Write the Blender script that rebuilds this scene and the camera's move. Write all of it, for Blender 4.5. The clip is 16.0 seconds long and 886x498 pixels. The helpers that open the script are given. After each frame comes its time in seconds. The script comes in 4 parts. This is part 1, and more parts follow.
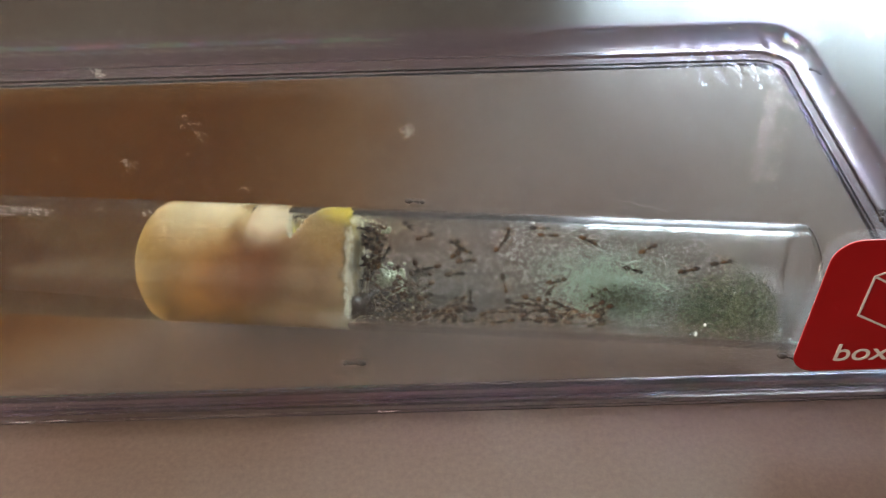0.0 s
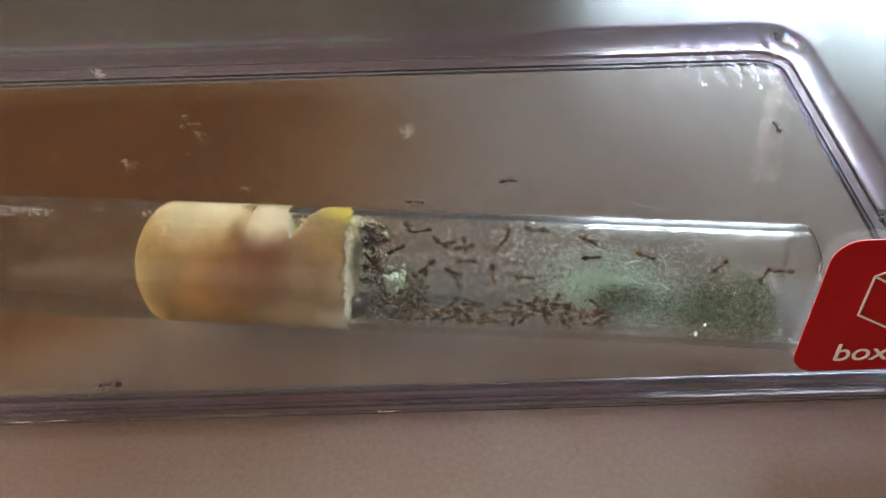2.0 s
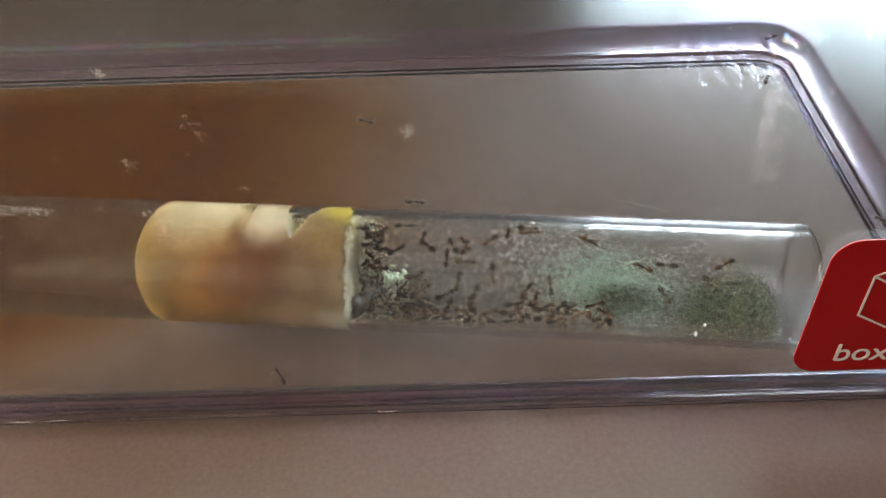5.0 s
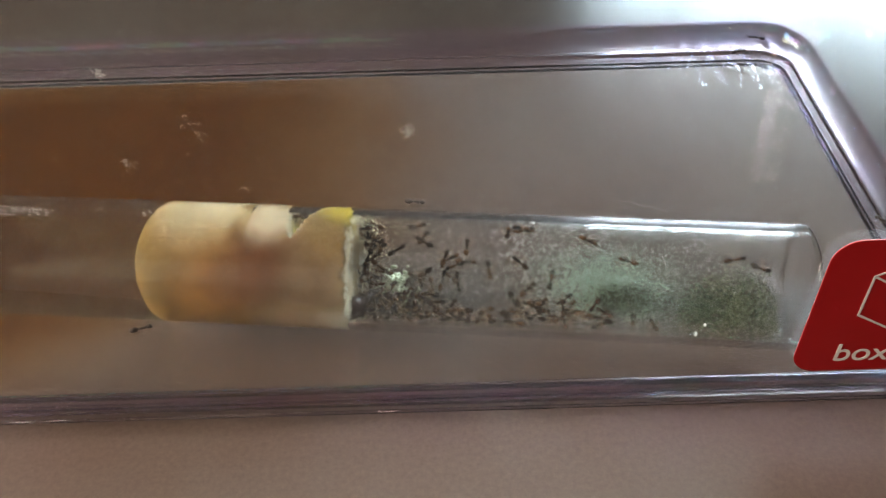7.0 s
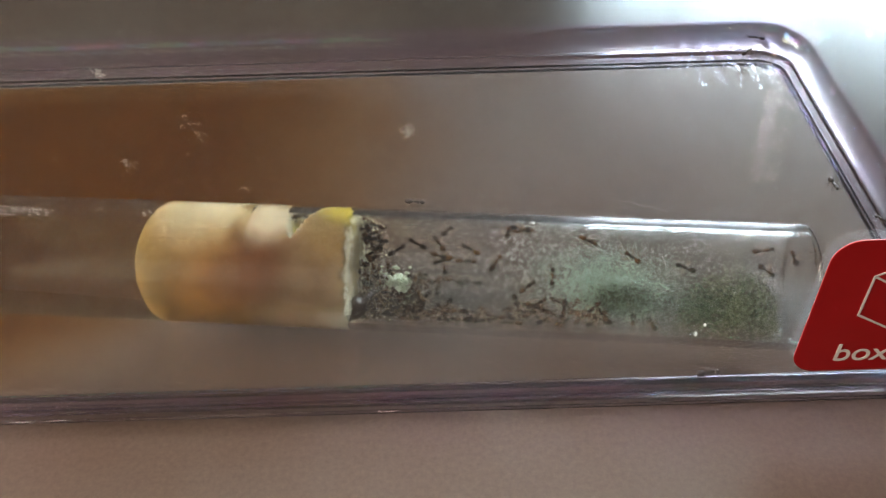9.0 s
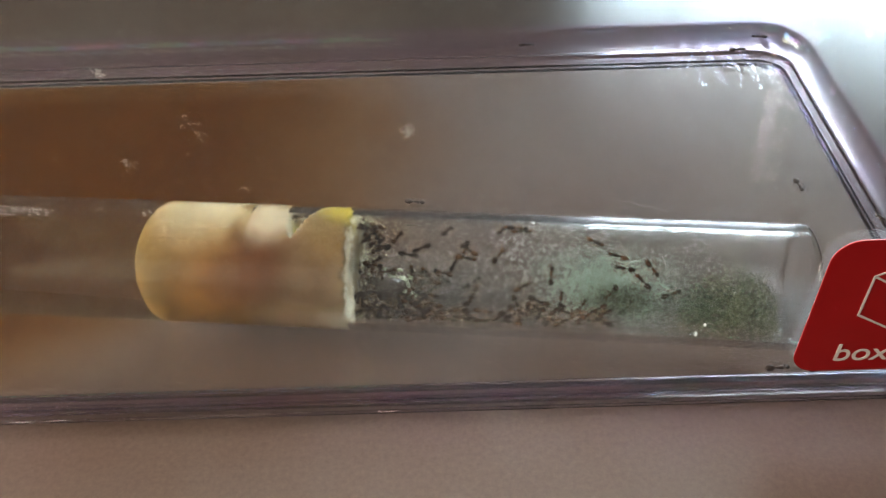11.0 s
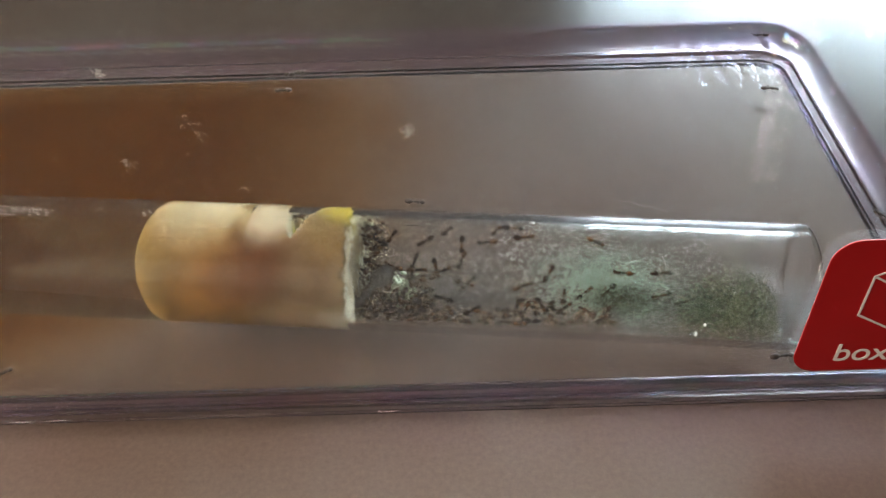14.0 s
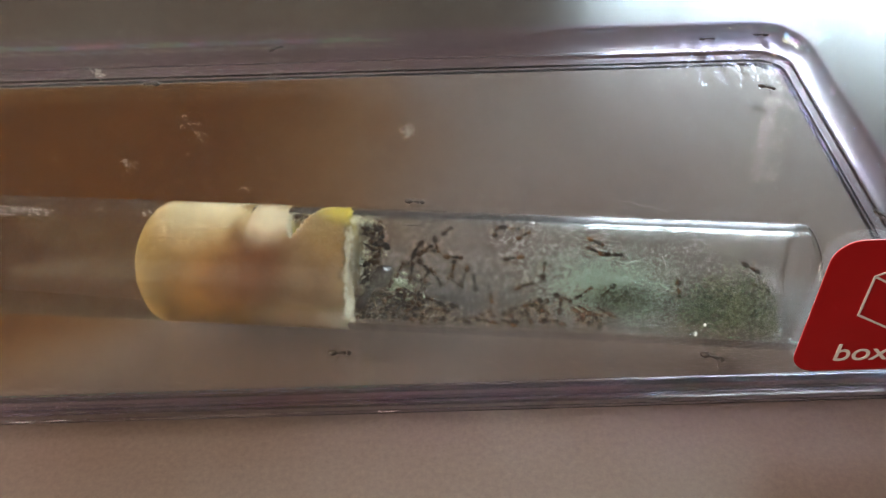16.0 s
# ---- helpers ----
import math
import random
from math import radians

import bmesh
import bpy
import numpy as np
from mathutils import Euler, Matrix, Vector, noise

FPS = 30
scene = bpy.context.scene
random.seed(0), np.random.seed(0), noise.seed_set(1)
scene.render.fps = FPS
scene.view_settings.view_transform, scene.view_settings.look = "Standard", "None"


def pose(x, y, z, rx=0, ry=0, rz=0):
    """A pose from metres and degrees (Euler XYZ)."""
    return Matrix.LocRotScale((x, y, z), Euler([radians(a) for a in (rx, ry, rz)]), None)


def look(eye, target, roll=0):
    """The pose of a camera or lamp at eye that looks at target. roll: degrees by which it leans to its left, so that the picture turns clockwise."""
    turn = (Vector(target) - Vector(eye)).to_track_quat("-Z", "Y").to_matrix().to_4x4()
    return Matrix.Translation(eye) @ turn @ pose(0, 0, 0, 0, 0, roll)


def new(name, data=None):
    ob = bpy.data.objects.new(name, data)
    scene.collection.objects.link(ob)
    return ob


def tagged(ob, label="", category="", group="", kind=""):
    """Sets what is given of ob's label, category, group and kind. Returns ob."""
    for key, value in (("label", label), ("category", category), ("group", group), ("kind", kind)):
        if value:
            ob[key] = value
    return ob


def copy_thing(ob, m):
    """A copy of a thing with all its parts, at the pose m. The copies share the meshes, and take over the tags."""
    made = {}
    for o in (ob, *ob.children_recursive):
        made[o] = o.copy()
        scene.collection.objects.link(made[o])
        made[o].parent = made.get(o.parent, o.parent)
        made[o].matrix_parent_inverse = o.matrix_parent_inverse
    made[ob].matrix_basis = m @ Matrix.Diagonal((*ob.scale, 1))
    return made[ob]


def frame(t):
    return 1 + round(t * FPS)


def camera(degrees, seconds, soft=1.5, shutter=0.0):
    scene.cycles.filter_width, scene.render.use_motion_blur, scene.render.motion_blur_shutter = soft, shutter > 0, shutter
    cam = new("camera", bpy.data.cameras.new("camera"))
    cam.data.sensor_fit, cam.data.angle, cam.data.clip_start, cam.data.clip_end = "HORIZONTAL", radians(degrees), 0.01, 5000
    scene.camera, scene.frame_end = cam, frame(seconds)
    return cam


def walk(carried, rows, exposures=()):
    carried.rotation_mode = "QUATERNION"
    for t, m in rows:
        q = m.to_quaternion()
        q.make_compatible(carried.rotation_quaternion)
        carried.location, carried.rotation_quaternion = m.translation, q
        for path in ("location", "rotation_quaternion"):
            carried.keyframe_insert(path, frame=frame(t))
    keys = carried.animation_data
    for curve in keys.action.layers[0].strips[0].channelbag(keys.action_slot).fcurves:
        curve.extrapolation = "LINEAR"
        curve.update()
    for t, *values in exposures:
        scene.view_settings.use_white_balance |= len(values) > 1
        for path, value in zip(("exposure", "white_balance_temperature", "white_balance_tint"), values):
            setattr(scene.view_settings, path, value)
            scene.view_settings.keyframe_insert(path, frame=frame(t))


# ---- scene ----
MM = 0.001
cam = camera(53.5, 16.0, soft=1.25)
EYE = (0, 0, 0.090)
HEADING = look(EYE, (0, 0.1 * math.cos(radians(43)), 0.090 - 0.1 * math.sin(radians(43))), -1.7)
walk(cam, [(0, HEADING), (16, HEADING)], exposures=[(0, 0.08), (3.5, 0.03), (7, -0.02), (9, 0.01), (12.5, 0.02), (16, 0.04)])

# ---------------------------------------------------------------- light
world = bpy.data.worlds.new("room_light")
scene.world = world
world.use_nodes = True
world.node_tree.nodes["Background"].inputs[0].default_value = (0.60, 0.60, 0.68, 1)
world.node_tree.nodes["Background"].inputs[1].default_value = 0.06


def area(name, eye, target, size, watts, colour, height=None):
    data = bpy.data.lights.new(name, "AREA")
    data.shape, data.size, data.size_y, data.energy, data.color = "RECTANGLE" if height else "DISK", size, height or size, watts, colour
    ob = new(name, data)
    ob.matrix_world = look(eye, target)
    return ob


# a row of bright white panels low behind the box
ROW = look((0.53, 1.14, 0.44), (0.03, 0.11, 0.0))
for k in range(5):
    at = ROW @ Vector(((k - 2) * 0.125, 0.0, 0.0))
    area("white_lamp", at, at + Vector((-0.50, -1.03, -0.44)), 0.112, 6.1, (0.86, 0.96, 0.99), 0.13)
# warm room light from two added fill lamps: low in front, to one side
area("front_fill", (-0.55, -1.25, 0.60), (-0.03, 0.07, 0.0), 0.90, 3.8, (1.0, 0.82, 0.63), 1.1)
area("side_fill", (-0.45, 0.03, 0.26), (-0.05, 0.05, 0.0), 0.30, 8.6, (1.0, 0.80, 0.62), 0.26)


# ---------------------------------------------------------------- materials
def material(name):
    m = bpy.data.materials.new(name)
    m.use_nodes = True
    return m, m.node_tree.nodes, m.node_tree.links, m.node_tree.nodes["Principled BSDF"]


def noise_tex(nodes, links, scale, detail=4, rough=0.55, stretch=None):
    n = nodes.new("ShaderNodeTexNoise")
    n.inputs["Scale"].default_value, n.inputs["Detail"].default_value, n.inputs["Roughness"].default_value = scale, detail, rough
    c = nodes.new("ShaderNodeTexCoord")
    if stretch:
        mp = nodes.new("ShaderNodeMapping")
        mp.inputs["Scale"].default_value = stretch
        links.new(c.outputs["Object"], mp.inputs["Vector"])
        links.new(mp.outputs["Vector"], n.inputs["Vector"])
    else:
        links.new(c.outputs["Object"], n.inputs["Vector"])
    return n


def ramp(nodes, links, src, stops):
    r = nodes.new("ShaderNodeValToRGB")
    el = r.color_ramp.elements
    el[0].position, el[0].color = stops[0][0], (*stops[0][1], 1)
    el[1].position, el[1].color = stops[-1][0], (*stops[-1][1], 1)
    for p, c in stops[1:-1]:
        e = el.new(p)
        e.color = (*c, 1)
    links.new(src, r.inputs[0])
    return r


def bump(nodes, links, src, bsdf, strength, dist):
    b = nodes.new("ShaderNodeBump")
    b.inputs["Strength"].default_value, b.inputs["Distance"].default_value = strength, dist
    links.new(src, b.inputs["Height"])
    links.new(b.outputs[0], bsdf.inputs["Normal"])


def varied(name, stops, scale, rough=0.6, bump_scale=None, strength=0.3, dist=0.0001, spec=0.5, stretch=None):
    m, n, l, b = material(name)
    tex = noise_tex(n, l, scale, stretch=stretch)
    l.new(ramp(n, l, tex.outputs[0], stops).outputs[0], b.inputs["Base Color"])
    b.inputs["Roughness"].default_value = rough
    b.inputs["Specular IOR Level"].default_value = spec
    if bump_scale:
        bump(n, l, noise_tex(n, l, bump_scale).outputs[0], b, strength, dist)
    return m


def clear(name, colour, ior, rough, film=(0.0, 0.0), scale=90):
    """Clear solid; film: least and most share of a thin pale dust film."""
    m, n, l, b = material(name)
    b.inputs["Base Color"].default_value = (*colour, 1)
    b.inputs["Transmission Weight"].default_value = 1
    if film[1]:
        tex = noise_tex(n, l, scale, 6, 0.6)
        r = n.new("ShaderNodeMapRange")
        r.inputs["From Min"].default_value, r.inputs["From Max"].default_value = 0.35, 0.7
        r.inputs["To Min"].default_value, r.inputs["To Max"].default_value = 1 - film[0], 1 - film[1]
        l.new(tex.outputs[0], r.inputs["Value"])
        l.new(r.outputs[0], b.inputs["Transmission Weight"])
    b.inputs["IOR"].default_value = ior
    b.inputs["Roughness"].default_value = rough
    return m


def table_material():
    m, n, l, b = material("satin_table")
    broad = ramp(n, l, noise_tex(n, l, 22).outputs[0], [(0.3, (0.072, 0.051, 0.042)), (0.7, (0.086, 0.072, 0.063))])
    grain = ramp(n, l, noise_tex(n, l, 1400, 6, 0.7).outputs[0], [(0.3, (0.86, 0.85, 0.84)), (0.7, (1.1, 1.09, 1.08))])
    mix = n.new("ShaderNodeMix")
    mix.data_type, mix.blend_type = "RGBA", "MULTIPLY"
    mix.inputs[0].default_value = 1.0
    l.new(broad.outputs[0], mix.inputs[6])
    l.new(grain.outputs[0], mix.inputs[7])
    l.new(mix.outputs[2], b.inputs["Base Color"])
    b.inputs["Roughness"].default_value, b.inputs["Specular IOR Level"].default_value = 0.19, 0.55
    bump(n, l, noise_tex(n, l, 1100, 5, 0.6).outputs[0], b, 0.10, 0.00012)
    return m


TABLE = table_material()
PLASTIC = clear("clear_plastic", (0.62, 0.66, 0.68), 1.49, 0.015, (0.0, 0.004), 25)
SCUFFED = clear("scuffed_plastic", (0.84, 0.83, 0.85), 1.49, 0.04, (0.0, 0.008), 25)
WAVY = clear("moulded_plastic_edge", (0.70, 0.67, 0.84), 1.49, 0.02)
bump(WAVY.node_tree.nodes, WAVY.node_tree.links, noise_tex(WAVY.node_tree.nodes, WAVY.node_tree.links, 60, 2).outputs[0], WAVY.node_tree.nodes["Principled BSDF"], 0.03, 0.0002)


def corner_ripples(m, depth):
    n, l = m.node_tree.nodes, m.node_tree.links
    co = n.new("ShaderNodeTexCoord")
    wave = n.new("ShaderNodeTexWave")
    wave.bands_direction = "X"
    wave.inputs["Scale"].default_value, wave.inputs["Distortion"].default_value, wave.inputs["Detail"].default_value = 95, 2.2, 1.0
    wave.inputs["Detail Scale"].default_value = 2.0
    l.new(co.outputs["Object"], wave.inputs["Vector"])
    d = n.new("ShaderNodeVectorMath")
    d.operation = "DISTANCE"
    d.inputs[1].default_value = (0.058, 0.150, 0.002)
    l.new(co.outputs["Object"], d.inputs[0])
    r = n.new("ShaderNodeMapRange")
    r.inputs["From Min"].default_value, r.inputs["From Max"].default_value = 0.006, 0.021
    r.inputs["To Min"].default_value, r.inputs["To Max"].default_value = 1, 0
    l.new(d.outputs["Value"], r.inputs["Value"])
    mul = n.new("ShaderNodeMath")
    mul.operation = "MULTIPLY"
    l.new(wave.outputs["Fac"], mul.inputs[0])
    l.new(r.outputs[0], mul.inputs[1])
    b = n.new("ShaderNodeBump")
    b.inputs["Strength"].default_value, b.inputs["Distance"].default_value = 1.0, depth
    l.new(mul.outputs[0], b.inputs["Height"])
    for first in [x for x in n if x.bl_idname == "ShaderNodeBump" and x != b]:
        l.new(first.outputs[0], b.inputs["Normal"])
    l.new(b.outputs[0], n["Principled BSDF"].inputs["Normal"])


corner_ripples(WAVY, 0.00014)
corner_ripples(SCUFFED, 0.00016)
film_map = ramp(WAVY.node_tree.nodes, WAVY.node_tree.links, noise_tex(WAVY.node_tree.nodes, WAVY.node_tree.links, 70, 2).outputs[0], [(0.3, (0.0, 0.0, 0.0)), (0.7, (1.0, 1.0, 1.0))])
thick = WAVY.node_tree.nodes.new("ShaderNodeMath")
thick.operation = "MULTIPLY_ADD"
thick.inputs[1].default_value, thick.inputs[2].default_value = 120, 300
WAVY.node_tree.links.new(film_map.outputs[0], thick.inputs[0])
WAVY.node_tree.links.new(thick.outputs[0], WAVY.node_tree.nodes["Principled BSDF"].inputs["Thin Film Thickness"])
WAVY.node_tree.nodes["Principled BSDF"].inputs["Thin Film IOR"].default_value = 1.75
BEADING = clear("plastic_bead", (0.80, 0.78, 0.84), 1.49, 0.03)
GLASS = clear("clear_glass", (0.985, 0.99, 0.985), 1.47, 0.01, (0.0, 0.006), 160)
GLASS.node_tree.nodes["Principled BSDF"].inputs["Coat Weight"].default_value = 0.05
GLASS.node_tree.nodes["Principled BSDF"].inputs["Coat Roughness"].default_value = 0.24
WATER = clear("water", (0.91, 0.77, 0.48), 1.33, 0.0)


def amber_tint_material():
    """A transparent amber tint, deep to one side and fading out."""
    m = bpy.data.materials.new("amber_tint")
    m.use_nodes = True
    n, l = m.node_tree.nodes, m.node_tree.links
    n.remove(n["Principled BSDF"])
    co = n.new("ShaderNodeTexCoord")
    sep = n.new("ShaderNodeSeparateXYZ")
    l.new(co.outputs["Object"], sep.inputs[0])
    wob = noise_tex(n, l, 45, 4)
    add = n.new("ShaderNodeMath")
    add.operation = "MULTIPLY_ADD"
    add.inputs[1].default_value = 0.022
    l.new(wob.outputs[0], add.inputs[0])
    l.new(sep.outputs["X"], add.inputs[2])
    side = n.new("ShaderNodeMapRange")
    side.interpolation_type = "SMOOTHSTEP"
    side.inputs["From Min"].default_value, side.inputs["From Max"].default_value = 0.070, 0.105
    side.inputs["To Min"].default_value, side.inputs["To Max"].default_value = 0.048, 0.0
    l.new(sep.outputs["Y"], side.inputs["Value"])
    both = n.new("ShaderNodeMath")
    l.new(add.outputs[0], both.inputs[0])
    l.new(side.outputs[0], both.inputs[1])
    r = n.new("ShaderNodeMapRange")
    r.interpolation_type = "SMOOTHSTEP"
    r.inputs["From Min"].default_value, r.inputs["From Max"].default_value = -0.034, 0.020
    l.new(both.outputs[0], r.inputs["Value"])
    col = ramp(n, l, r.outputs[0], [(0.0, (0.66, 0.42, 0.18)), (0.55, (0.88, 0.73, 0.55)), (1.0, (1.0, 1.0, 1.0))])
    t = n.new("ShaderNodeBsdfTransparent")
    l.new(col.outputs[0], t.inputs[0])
    l.new(t.outputs[0], n["Material Output"].inputs[0])
    return m


AMBER_TINT = amber_tint_material()
RED = varied("red_vinyl", [(0.35, (0.27, 0.003, 0.005)), (0.65, (0.32, 0.004, 0.006))], 60, rough=0.5, spec=0.2)
WHITE = varied("white_print", [(0.3, (0.58, 0.55, 0.54)), (0.7, (0.66, 0.63, 0.62))], 300, rough=0.5)


# ---------------------------------------------------------------- building helpers
def mesh_ob(name, verts, faces, mat, parent=None, label="", smooth=True):
    me = bpy.data.meshes.new(name)
    me.from_pydata(verts, [], faces)
    me.materials.append(mat)
    if smooth:
        me.shade_smooth()
    ob = new(name, me)
    if parent:
        ob.parent = parent
    if label:
        ob["label"] = label
    return ob


def bm_ob(name, bm, mat, parent=None, label="", smooth=True):
    bmesh.ops.recalc_face_normals(bm, faces=bm.faces)
    me = bpy.data.meshes.new(name)
    bm.to_mesh(me)
    bm.free()
    me.materials.append(mat)
    if smooth:
        me.shade_smooth()
    ob = new(name, me)
    if parent:
        ob.parent = parent
    if label:
        ob["label"] = label
    return ob


def empty(name, m=Matrix()):
    ob = new(name)
    ob.empty_display_size = 0.002
    ob.matrix_world = m
    return ob


def loft(rings, closed_start=True, closed_end=True):
    bm = bmesh.new()
    vs = [[bm.verts.new(p) for p in ring] for ring in rings]
    n = len(vs[0])
    for a, b in zip(vs, vs[1:]):
        for i in range(n):
            bm.faces.new((a[i], a[(i + 1) % n], b[(i + 1) % n], b[i]))
    if closed_start:
        bm.faces.new(vs[0])
    if closed_end:
        bm.faces.new(vs[-1])
    return bm


def lathe(profile, seg, start=True, end=True):
    """Rings round the x axis from (x, radius) pairs."""
    return loft([[(s, r * math.sin(a), -r * math.cos(a)) for a in (2 * math.pi * i / seg for i in range(seg))] for s, r in profile], start, end)


def strands(paths, radius):
    """Thin three-sided tubes along paths: vertices and faces."""
    verts, faces = [], []
    for path, r in zip(paths, radius):
        n = len(path)
        base = len(verts)
        for i, p in enumerate(path):
            d = (path[min(i + 1, n - 1)] - path[max(i - 1, 0)])
            if d.length < 1e-9:
                d = Vector((1, 0, 0))
            d.normalize()
            u = d.orthogonal().normalized()
            v = d.cross(u)
            w = r * (0.55 if i in (0, n - 1) else 1.0)
            for k in range(3):
                a = 2.0944 * k
                verts.append(p + u * (w * math.cos(a)) + v * (w * math.sin(a)))
        for i in range(n - 1):
            for k in range(3):
                a, b = base + 3 * i + k, base + 3 * i + (k + 1) % 3
                faces.append((a, b, b + 3, a + 3))
    return verts, faces


# ---------------------------------------------------------------- room and table
def slab(name, x0, x1, y0, y1, z0, z1, mat, kind="structure", label="", category=""):
    bm = bmesh.new()
    bmesh.ops.create_cube(bm, size=1, matrix=Matrix.LocRotScale(((x0 + x1) / 2, (y0 + y1) / 2, (z0 + z1) / 2), None, (x1 - x0, y1 - y0, z1 - z0)))
    return tagged(bm_ob(name, bm, mat, smooth=False), label, category, kind=kind)


tabletop = slab("tabletop", -0.9, 0.9, -0.5, 1.1, -0.03, 0.0, TABLE, label="brown satin tabletop under the clear box", category="table")


# ---------------------------------------------------------------- clear box
X0, X1, Y0, Y1 = -0.125, 0.0708, 0.0655, 0.1550
CORNER = 0.0095


def rounded(inset, z, more=0.0, n=10):
    r = max(CORNER - inset, 0.0015)
    lean = max(0.0, 1 - inset / (3 * MM))
    x0, x1, y0, y1 = X0 + inset + more, X1 - inset - 0.5 * more - 0.5 * MM * lean, Y0 + inset, Y1 - inset - 1.5 * more - 1.5 * MM * lean
    pts = []
    for cx, cy, a0 in ((x1 - r, y1 - r, 0), (x0 + r, y1 - r, 90), (x0 + r, y0 + r, 180), (x1 - r, y0 + r, 270)):
        arc = [(cx + r * math.cos(a), cy + r * math.sin(a)) for a in (radians(a0 + 90 * i / n) for i in range(n + 1))]
        c, s = math.cos(radians(a0)), math.sin(radians(a0))
        e = 0.4 * MM
        pts.append((arc[0][0] + s * e, arc[0][1] - c * e, z))
        pts += [(x, y, z) for x, y in arc]
        pts.append((arc[-1][0] - c * e, arc[-1][1] - s * e, z))
    return pts


def make_box():
    box = empty("clear_box")
    arc = [radians(a) for a in range(0, 91, 6)]
    outer = [(7.4, 0.8), (7.0, 0.8), (5.4, 0.8), (5.1, 0.72), (5.0, 0.5), (4.95, 0.08), (4.8, 0.02), (3.3, 0.02), (3.15, 0.08), (3.1, 0.5), (3.0, 0.72)]
    outer += [(2.8 - 2.8 * math.cos(a), 4.4 - 3.6 * math.sin(a)) for a in reversed(arc)]
    outer += [(0.0, 5.8), (0.0, 30.0), (0.0, 69.2), (0.0, 69.4), (0.4, 70.0)]
    inner = [(1.2, 70.0), (1.5, 69.4), (1.5, 69.2), (1.5, 30.0), (1.5, 5.8)] + [(4.5 - 3.0 * math.cos(a), 5.5 - 3.9 * math.sin(a)) for a in arc]
    inner += [(4.7, 1.6), (4.78, 1.55), (4.86, 1.36), (5.06, 1.36), (5.14, 1.55), (5.22, 1.6), (5.4, 1.6), (5.7, 1.6)]
    bm = loft([rounded(a * MM, z * MM, (a * 0.667 if a < 4.5 else a - 1.5) * MM) for a, z in outer] + [rounded(a * MM, z * MM, max(0, a - 1.5) * MM) for a, z in inner])
    for f in bm.faces:
        f.smooth = f.calc_area() < 60e-6
    bmesh.ops.recalc_face_normals(bm, faces=bm.faces)
    whole = bpy.data.meshes.new("whole")
    bm.to_mesh(whole)
    bm.free()
    # base with its rounded edge, four walls and the rim, cut where the plastic is flat

    def region(c):
        if c.z < 5.7 * MM or (c.z < 5.81 * MM and X0 + 5 * MM < c.x < X1 - 5 * MM and Y0 + 5 * MM < c.y < Y1 - 5 * MM):
            flat = c.z < 2.0 * MM and X0 + 8.0 * MM < c.x < X1 - 8.0 * MM and Y0 + 5.5 * MM < c.y < Y1 - 9.0 * MM
            return "floor_panel" if flat else "front_edge" if c.y < Y0 + 5.5 * MM and X0 + 9 * MM < c.x < X1 - 9 * MM else "base"
        if c.z > 69.3 * MM:
            return "rim"
        if c.y < Y0 + 1.6 * MM:
            return "front_wall"
        if c.y > Y1 - 2.6 * MM:
            return "back_wall"
        return "side_wall" if c.x > 0 else "side_wall.001"

    for name in ("base", "front_edge", "floor_panel", "front_wall", "back_wall", "side_wall", "side_wall.001", "rim"):
        piece = bmesh.new()
        piece.from_mesh(whole)
        bmesh.ops.delete(piece, geom=[f for f in piece.faces if region(f.calc_center_median()) != name], context="FACES")
        me = bpy.data.meshes.new(name.split(".")[0])
        piece.to_mesh(me)
        piece.free()
        me.materials.append(WAVY if name in ("base", "front_edge") else SCUFFED if name == "floor_panel" else PLASTIC)
        ob = new(name.split(".")[0], me)
        ob.parent = box
        ob.visible_shadow = name == "front_edge"
    # two thin beads moulded along the foot of the front wall
    for y, r in ((Y0 + 1.25 * MM, 0.24 * MM), (Y0 + 2.6 * MM, 0.26 * MM)):
        ring = [(r * math.cos(a), r * math.sin(a)) for a in (2 * math.pi * i / 12 for i in range(12))]
        bead = bm_ob("bead", loft([[(x, y + c, r + d) for c, d in ring] for x in (X0 + 9 * MM, X1 - 9 * MM)]), BEADING, box, "thin moulded bead of clear plastic")
        bead.visible_shadow = False
    tagged(box, "clear hard-plastic box with rounded corners on the table", "box")
    return box


clear_box = make_box()
FLOOR = 1.6 * MM

# ---------------------------------------------------------------- test tube
R_OUT, R_IN = 8.0 * MM, 7.1 * MM
TUBE = Matrix.Translation((46.6 * MM, 77.74 * MM, FLOOR + R_OUT)) @ pose(0, 0, 0, 0, 0, -5.79)


